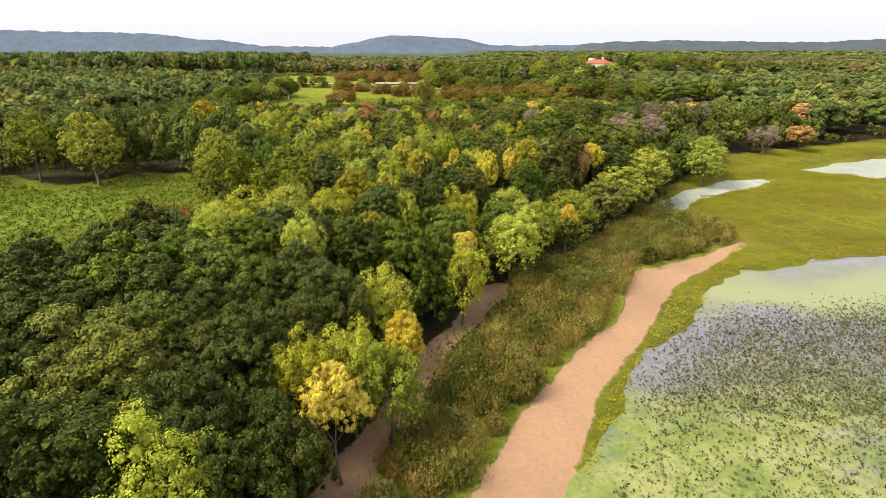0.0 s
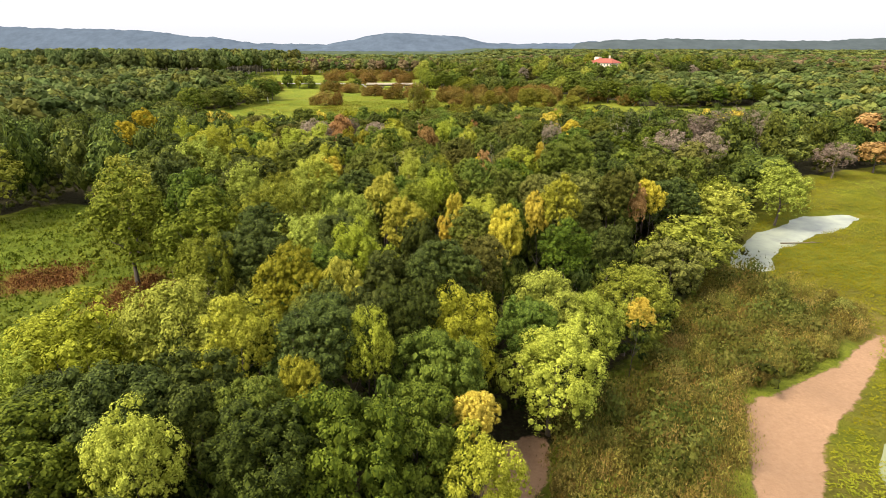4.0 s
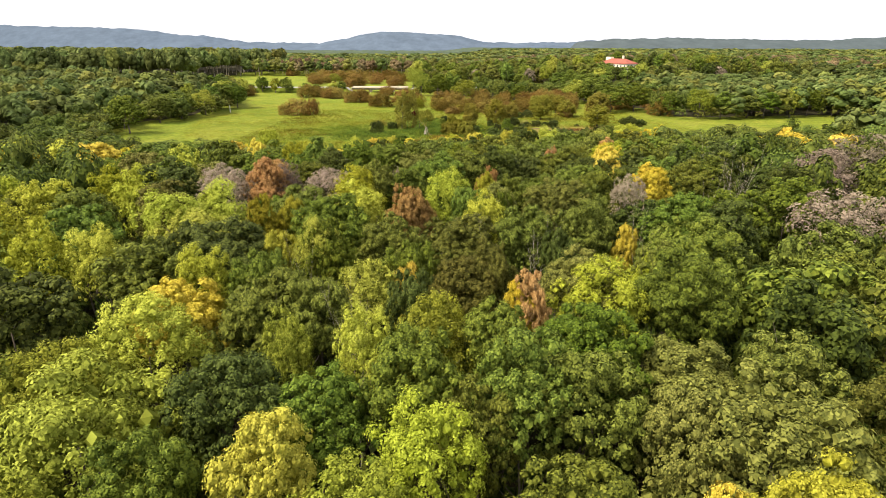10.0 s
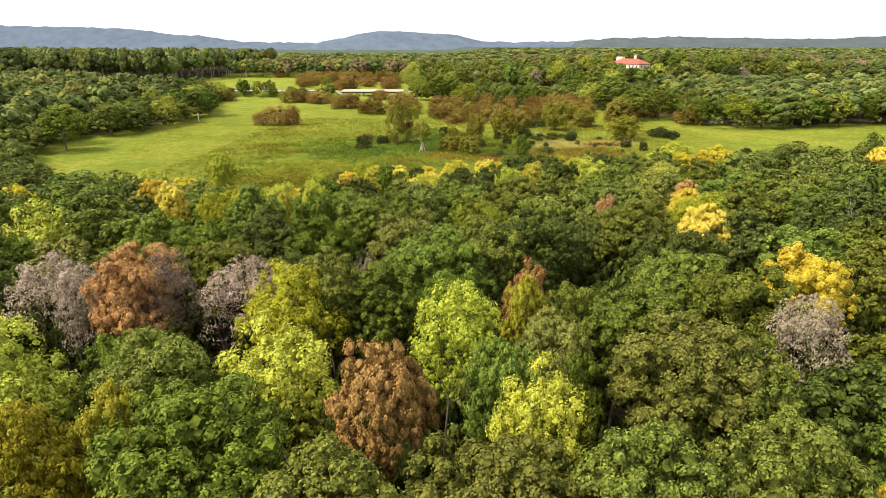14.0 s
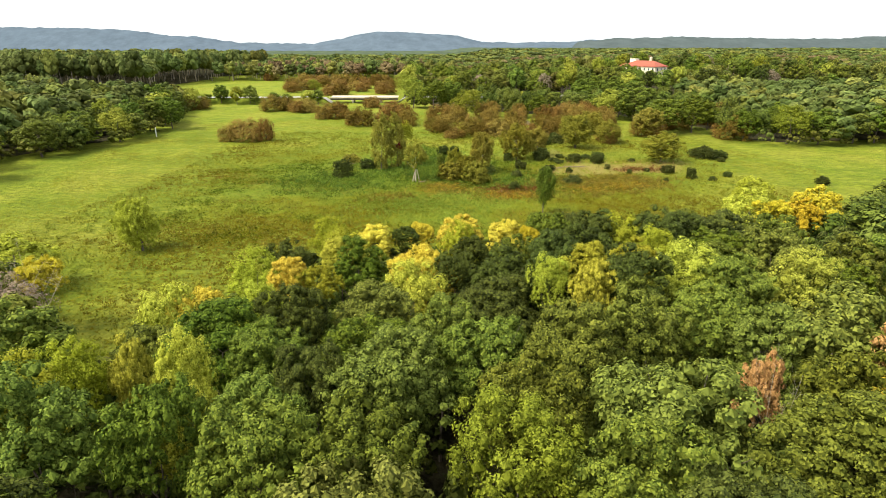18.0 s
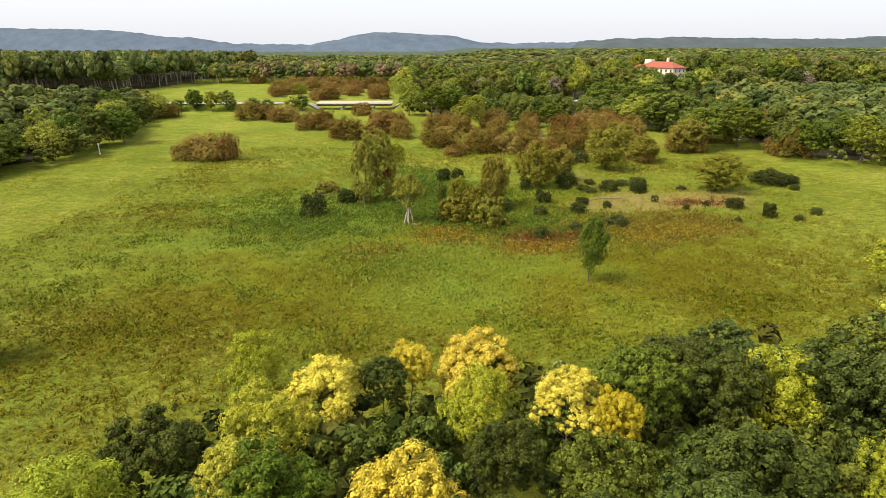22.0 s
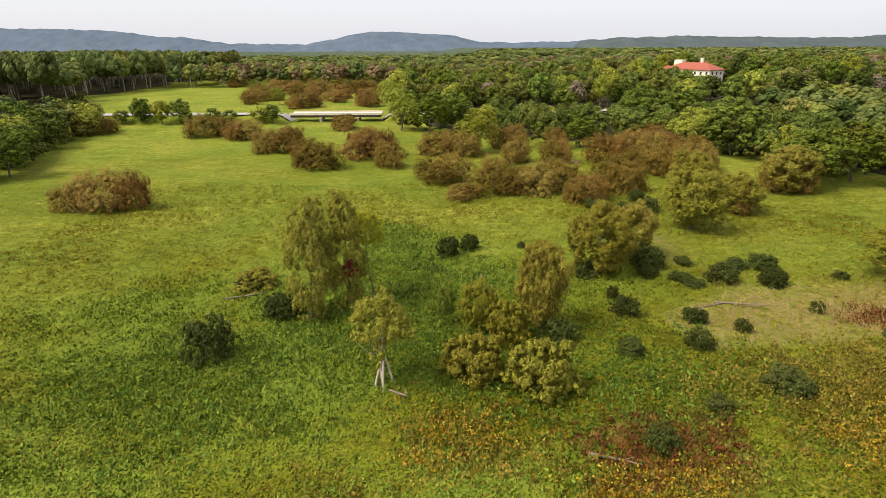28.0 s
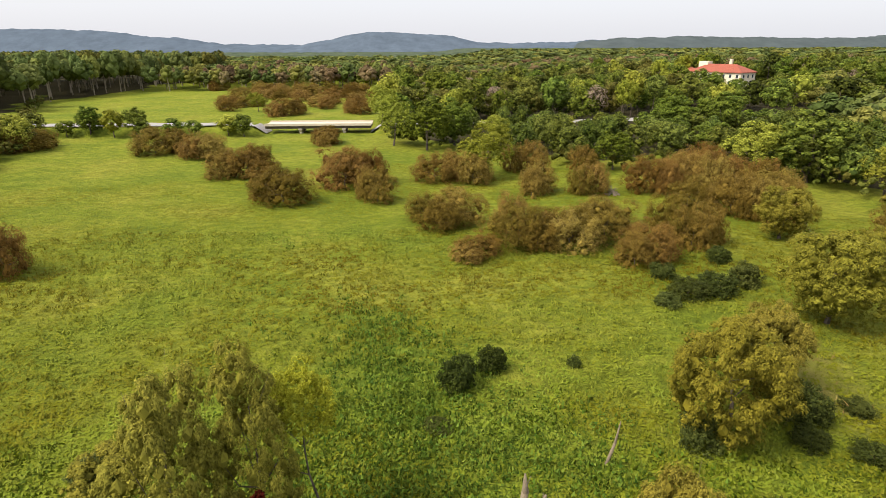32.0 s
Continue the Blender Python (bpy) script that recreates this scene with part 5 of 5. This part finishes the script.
for k, (x, y, R, H) in enumerate(BROWN):
    bush("willow_shrub", "brown", k % 3, x, y, R, H, "rounded red-brown willow shrub in the meadow", "brown shrubs", count=15000, size=0.19)
DARKS = [(-20.8, 295, 2.7, 5.2), (-22, 313, 2.6, 2.2), (-15.7, 304.2, 2.5, 3.2), (24, 303.6, 2.0, 2.4), (21.7, 294.8, 1.7, 2.4), (19.2, 280.3, 1.5, 2.4), (29, 295.4, 1.6, 2.7), (35.6, 299.2, 1.1, 1.8), (35.6, 311.4, 1.6, 1.5),
         (40.1, 312.8, 2.6, 2.7), (46, 311.3, 2.1, 2.9), (33.9, 288.2, 2.5, 2.4), (46.5, 303.3, 0.9, 1.6), (50.3, 297, 0.8, 1.6), (60.7, 298.8, 2.0, 2.5), (63.8, 292.4, 1.6, 3.1), (56.6, 289.5, 0.8, 1.1), (67.6, 289.2, 1.1, 1.3),
         (26, 285, 1.5, 1.6), (78.6, 318.7, 4.6, 4.2), (83.7, 319.4, 2.8, 2.6), (55.6, 299.8, 0.9, 1.1), (81, 312.4, 1.3, 1.6), (56.2, 313.1, 1.2, 1.2)]
DARKS += [(4.2, 323.7, 2.1, 3.4), (7.5, 326.6, 1.7, 3.0), (31.9, 318.1, 2.7, 3.6), (22.3, 315.2, 2.0, 2.9), (33.5, 342, 2.8, 2.6), (37.5, 343.6, 3.0, 3.2), (42.5, 346, 2.4, 3.5), (42.8, 353.5, 1.9, 2.7), (23.8, 307.7, 0.9, 2.1),
          (37.4, 318.7, 1.5, 1.4), (30.9, 314.8, 1.7, 1.7), (31.3, 301.4, 1.6, 1.7), (34.6, 313.2, 1.8, 1.5), (44.5, 317.7, 1.9, 1.7), (47.8, 317, 2.2, 2.5), (14.8, 297, 2.0, 3.0), (2.1, 318, 1.6, 0.7), (15.6, 327, 0.8, 1.3),
          (32.8, 348.4, 2.3, 2.2), (30, 340, 2.0, 1.8), (91.8, 286, 1.8, 2.3), (73, 293, 1.2, 1.6)]
for k, (x, y, R, H) in enumerate(DARKS):
    bush("juniper_bush", "dark", 4 + k % 3, x, y, 0.92 * R, 0.82 * H, "low dark green juniper bush in the grass", "dark bushes", "tuft", 4200, 0.3)
WILLOWS = [(-12.2, 303.4, 3.1, 16.6), (-8.3, 306, 2.8, 15.6), (6.8, 299.9, 2.2, 6.8), (13.4, 299.4, 3.1, 11.0), (24.5, 315.8, 4.5, 10.4), (31.6, 322.2, 3.6, 9.0), (45.7, 334.6, 5.6, 11.0), (58.6, 345, 4.2, 7.8), (64, 312.4, 5.6, 8.6), (58, 364, 4.8, 9.0), (77, 360, 5.5, 10.0)]
for k, (x, y, R, H) in enumerate(WILLOWS):
    tree("tallwillow" if H > 14 else "willow", "near", k % 3, x, y, R, high=H, group="meadow willows", label="grey-green willow tree standing in the meadow")
tree("pollard", "near", 1, -3.0, 290.0, 3.0, high=9.4, group="meadow willows", label="small round willow on pale leaning stems")
tree("lime", "near", 1, -5.7, 308.6, 2.1, high=12.0, group="meadow willows", label="slim yellowing willow beside a larger willow")
tree("sapling", "near", 1, 3.0, 301.5, 1.2, high=5.0, group="meadow willows", label="very small green willow with a bare stem")
host = [ob for ob in scene.objects if ob.name.startswith("willow_tree") and ob.parent is None and abs(ob.location.x + 8.3) < 0.5][0]
creeper = part("creeper", leaf_mesh("creeper", crown_leaves(77, 0.9, 0.0, 3.6, 14, 700, 0.2, "droop", 0.0), LEAF["maroon"]), host, "dark red creeper leaves")
creeper.matrix_basis = host.matrix_basis.inverted() @ Matrix.Translation((-7.6, 303.3, 4.0))
tree("lone", "near", 1, -44.5, 243, 3.4, high=8.6, group="meadow trees", label="lone yellow-green cottonwood standing in the meadow")
for x, y, R, H in [(5.6, 290.5, 3.0, 4.8), (11.6, 288.5, 3.2, 5.6), (9.6, 297, 2.4, 5.0), (-21.3, 312.5, 2.8, 2.6)]:
    bush("sallow_bush", "willow", 8, x, y, R, H, "olive sallow bush with arching twigs", "sallow bushes", "round", 7000, 0.24)
GREENS = [(-119, 450, 5, 0.8), (-116, 482, 4, 0.75), (-100, 481, 4, 0.75), (-9, 457, 6, 1.0), (1.5, 448, 6.5, 0.9), (10, 456, 6.5, 0.85), (16, 411, 6.2, 0.8), (48, 418, 4.6, 0.75), (87, 402, 8.5, 0.8), (78, 408, 6.5, 0.8), (-126, 425, 6, 0.95), (-99, 380, 5, 0.8),
          (-80, 560, 4.5, 0.7), (79, 458, 7, 0.9), (93, 457, 6.5, 0.9), (-15, 492, 5.5, 0.95), (85, 366, 7.5, 0.75), (97, 368, 7, 0.75), (22, 455, 5, 0.7)]
for k, (x, y, R, tall) in enumerate(GREENS):
    tree("green" if k % 3 else "cotton", "mid", k % 3, x, y, R, tall, group="meadow edge trees", label="round green tree at the meadow's edge")
RIM = [(-109, 292), (-117, 304), (-124, 313), (-112, 322), (-108, 336), (-104, 350), (-106, 364), (-105, 378), (-109, 392), (-115, 405), (-118, 419), (-126, 436), (-116, 344), (-118, 372),
       (196, 300), (184, 352), (172, 349), (160, 347), (149, 345), (139, 343), (128, 342), (117, 341), (106, 349), (108, 362), (106, 376), (97, 391), (92, 404), (86, 420), (82, 434), (150, 358), (120, 356)]
r = np.random.default_rng(14)
for k, (x, y) in enumerate(RIM):
    tree(("green", "cotton", "green", "oak")[k % 4], "mid", k % 3, x + r.uniform(-1.5, 1.5), y + r.uniform(-1.5, 1.5), r.uniform(4.6, 6.6), high=r.uniform(9.5, 13.5), skirt=True, group="meadow edge trees", label="round green tree at the meadow's edge")
tree("sapling", "near", 2, 22.2, 262.4, 2.0, high=9.4, group="meadow willows", label="small slender poplar standing alone in grass")

# dead wood in the meadow
for k, (x, y, w, tilt, length) in enumerate([(-2.2, 288.5, 40, 78, 2.6), (9.5, 291, 70, 80, 3.5), (33, 305, 100, 86, 4.5), (13.5, 280, 60, 84, 4), (-24, 309, 95, 85, 5), (7.7, 309.4, 10, 8, 3.0), (8.5, 308.6, 70, 20, 2.0), (14.6, 313.3, 40, 12, 4.2), (36, 306, 70, 87, 6.0), (62, 131, 80, 86, 7), (31, 372, 30, 70, 3)]):
    v, f = [], []
    fat = 2.2 if tilt < 25 and length < 4 else 1.0
    tube(v, f, (0, 0, -0.2), (0.1, 0, length * 0.5), 0.13 * fat, 0.11 * fat, 7)
    tube(v, f, (0.1, 0, length * 0.5), (0, 0.15, length), 0.11 * fat, 0.03 * fat, 7)
    tube(v, f, (0.1, 0, length * 0.6), (0.5, 0.3, length * 0.85), 0.05, 0.015, 5)
    ob = new("dead_stump" if tilt < 40 else "fallen_log", mesh_from("log", v, f, WOOD, True))
    ob.matrix_basis = pose(x, y, max(z_at(x, y), -3.3) + 0.15, tilt, 0, w)
    tagged(ob, "weathered broken stump standing in grass" if tilt < 40 else "bleached fallen log lying in the grass", "dead wood")

# marker post
post = new("marker_post", box_mesh("marker_post", (0.28, 0.28, 3.4), WHITE, 0.05))
post.location = (-96.0, 360.0, z_at(-96, 360) + 1.6)
tagged(post, "pale upright wooden marker post in the meadow", "post")

# ---- road and bridge ----


def road_strip(name, x0, x1):
    xs = np.arange(x0, x1 + 0.1, 4.0)
    v, f = [], []
    for x in xs:
        z = max(z_at(x, 485), z_at(x, 489), z_at(x, 493)) + 0.08
        v += [(x, 484.8, z), (x, 493.2, z)]
    for k in range(len(xs) - 1):
        f.append((2 * k, 2 * k + 2, 2 * k + 3, 2 * k + 1))
    tagged(new(name, mesh_from(name, v, f, ASPHALT)), "pale grey asphalt road on a low embankment", "road", kind="structure")


road_strip("road_1", -300, -56)
road_strip("road_2", -19, 160)
bridge = new("road_bridge")
bridge.location = (-37.5, 489, 0)
tagged(bridge, "low concrete road bridge on two piers", "bridge")


def put(ob, x, y, z):
    ob.location = (x, y, z)
    return ob


put(part("deck", box_mesh("deck", (38.0, 9.4, 0.4), CONCRETE, 0.04), bridge), 0, 0, 2.95)
parapet = box_mesh("parapet", (38.0, 0.3, 0.5), CONCRETE, 0.03)
for y in (-4.5, 4.5):
    put(part("parapet", parapet, bridge), 0, y, 3.38)
beam = box_mesh("beam", (37.6, 0.45, 0.95), DARK_STEEL)
for y in (-3.9, -1.3, 1.3, 3.9):
    put(part("beam", beam, bridge, "dark rusted girder"), 0, y, 2.27)
for x in (-6.4, 9.2):
    pier = put(part("pier", box_mesh("pier", (0.9, 7.6, 2.4), CONCRETE, 0.05), bridge), x, 0, 0.5)
    put(part("cap", box_mesh("cap", (1.3, 9.0, 0.45), CONCRETE, 0.04), pier), 0, 0, 1.1)

# ---- the building on the hill ----
hall = new("hillside_hall")
hall.matrix_basis = pose(151, 574, 7.2, 0, 0, -58)
tagged(hall, "large cream-walled hall with a red tiled hip roof", "building")


def hip_roof(name, w, d, h, mat, over=0.6):
    w, d = w / 2 + over, d / 2 + over
    k = max(w - d, 0.3)
    v = [(-w, -d, 0), (w, -d, 0), (w, d, 0), (-w, d, 0), (-k, 0, h), (k, 0, h), (-w, -d, -0.3), (w, -d, -0.3), (w, d, -0.3), (-w, d, -0.3)]
    f = [(0, 1, 5, 4), (2, 3, 4, 5), (1, 2, 5), (3, 0, 4), (6, 7, 1, 0), (7, 8, 2, 1), (8, 9, 3, 2), (9, 6, 0, 3), (9, 8, 7, 6)]
    return mesh_from(name, v, f, mat)


put(part("wall", box_mesh("wall", (28, 13, 11), CREAM), hall), 0, 0, 4.2)
put(part("roof", hip_roof("roof", 28, 13, 3.6, ROOF_RED), hall, "red tiled hip roof"), 0, 0, 9.95)
put(part("wing", box_mesh("wing", (12, 11, 9.5), CREAM), hall), -19.6, 3, 3.6)
put(part("wing_roof", hip_roof("wing_roof", 12, 11, 3.0, ROOF_DARK), hall, "dark red wing roof"), -19.6, 3, 8.6)
put(part("lift_tower", box_mesh("lift_tower", (5, 4, 3.4), CREAM, 0.05), hall), -10, 1, 13.0)
put(part("chimney", box_mesh("chimney", (1.3, 1.3, 4.6), CREAM, 0.05), hall, "tall cream chimney"), 3.5, 1.5, 13.6)
frame_mesh, pane_mesh = box_mesh("window", (1.5, 0.16, 1.9), WHITE, 0.02), box_mesh("pane", (1.2, 0.06, 1.6), GLASS)
for row in range(3):
    for col in range(8):
        w = put(part("window", frame_mesh, hall), -12.2 + 3.5 * col, -6.53, 1.9 + 3.1 * row)
        put(part("pane", pane_mesh, w), 0, -0.08, 0)
    for col in range(3):
        w = put(part("window", frame_mesh, hall), 14.03, -4 + 4 * col, 1.9 + 3.1 * row)
        w.rotation_euler = (0, 0, radians(90))
        put(part("pane", pane_mesh, w), 0, -0.08, 0)

# hedge along the road
HEDGE = ("green", "cotton", "oak", "green")
for k, x in enumerate(list(range(-150, -58, 9)) + list(range(34, 120, 9))):
    tree(HEDGE[k % 4], "low", k % 3, x + rng.uniform(-2, 2), 480 + rng.uniform(-2, 1), rng.uniform(3, 4.4), rng.uniform(0.5, 0.75), group="roadside trees", label="bushy green tree beside the road embankment")

# undergrowth that closes the wood's floor, its leaves darkened for canopy shade
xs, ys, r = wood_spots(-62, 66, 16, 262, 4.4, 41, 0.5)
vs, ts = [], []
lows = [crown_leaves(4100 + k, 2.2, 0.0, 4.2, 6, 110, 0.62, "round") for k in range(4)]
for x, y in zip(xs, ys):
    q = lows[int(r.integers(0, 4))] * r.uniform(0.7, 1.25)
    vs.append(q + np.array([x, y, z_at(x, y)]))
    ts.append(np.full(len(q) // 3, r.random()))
tagged(new("undergrowth", leaf_mesh("undergrowth", np.concatenate(vs), LEAF["under"], np.concatenate(ts))), "leafy undergrowth on the woodland floor, coloured dark for canopy shade", "undergrowth", kind="stuff")

# bare leaning stems below the small willow
for k in range(4):
    v, f = [], []
    w = 1.4 * k + 0.4
    tube(v, f, (math.cos(w) * 0.9, math.sin(w) * 0.9, -0.2), (math.cos(w) * 0.2, math.sin(w) * 0.2, 2.9), 0.14, 0.09, 6)
    ob = new("leaning_stem", mesh_from("leaning_stem", v, f, PALE_BARK, True))
    ob.location = (-2.8, 289.6, z_at(-2.8, 289.6))
    tagged(ob, "pale bare leaning stem under a small willow", "dead wood", "leaning stems")

# greener bushes among the bank shrubs
scatter("bank_bushes", [BANK], 110, 420, 0.95, 3.0, "thicket", 0.34, 0.7, "green bushes among the bank shrubs", "shrubs", 33, reject=SAND)

# thickets that close the edges of the woods
r = np.random.default_rng(51)
vs, ts = [], []
for outline in (MARSH, MEADOW, CLEARING, BANK):
    P = np.array(outline, float)
    for p0, p1 in zip(P, np.roll(P, -1, 0)):
        length = float(np.linalg.norm(p1 - p0))
        for k in range(int(length / 2.6) + 1):
            c = p0 + (p1 - p0) * r.random() + r.normal(0, 2.2, 2)
            d = float(open_distance(c[:1], c[1:])[0])
            if c[1] < 112 and c[0] > -6 or not (0.3 < d < 7) or abs(c[0]) > 0.84 * c[1] + 14 or c[1] > 620 or c[1] < 16:
                continue
            q = lows[int(r.integers(0, 4))] * r.uniform(0.75, 1.5)
            vs.append(q + np.array([c[0], c[1], z_at(c[0], c[1])]))
            ts.append(np.full(len(q) // 3, r.random()))
tagged(new("edge_thicket", leaf_mesh("edge_thicket", np.concatenate(vs), LEAF["thicket"], np.concatenate(ts))), "leafy green thicket along the woodland edge", "thicket", kind="stuff")

# a small white shed beside the road, half hidden by trees
shed = new("white_shed")
shed.location = (80, 472, z_at(80, 472))
tagged(shed, "small white shed with a grey roof among trees", "shed")
put(part("wall", box_mesh("wall", (5, 4, 2.8), WHITE, 0.02), shed), 0, 0, 1.3)
put(part("roof", hip_roof("roof", 5, 4, 1.4, ASPHALT, 0.3), shed, "grey pitched roof"), 0, 0, 2.95)
put(part("door", box_mesh("door", (0.9, 0.08, 2.0), DARK_STEEL, 0.01), shed, "dark door"), -1.2, -2.03, 1.0)
put(part("window", box_mesh("window", (0.9, 0.08, 0.9), GLASS, 0.01), shed), 1.1, -2.03, 1.6)

# brush pile of cut branches
pile = new("brush_pile")
pile.location = (40, 393, z_at(40, 393))
tagged(pile, "heap of pale cut branches in the grass", "brush pile")
r2 = random.Random(5)
for k in range(14):
    v, f = [], []
    a = r2.uniform(0, 6.28)
    tube(v, f, (math.cos(a) * 1.6, math.sin(a) * 1.6, 0.05), (-math.cos(a) * 1.2, -math.sin(a) * 1.2, r2.uniform(0.5, 1.7)), 0.11, 0.05, 5)
    part("branch", mesh_from("branch", v, f, WOOD, True), pile)
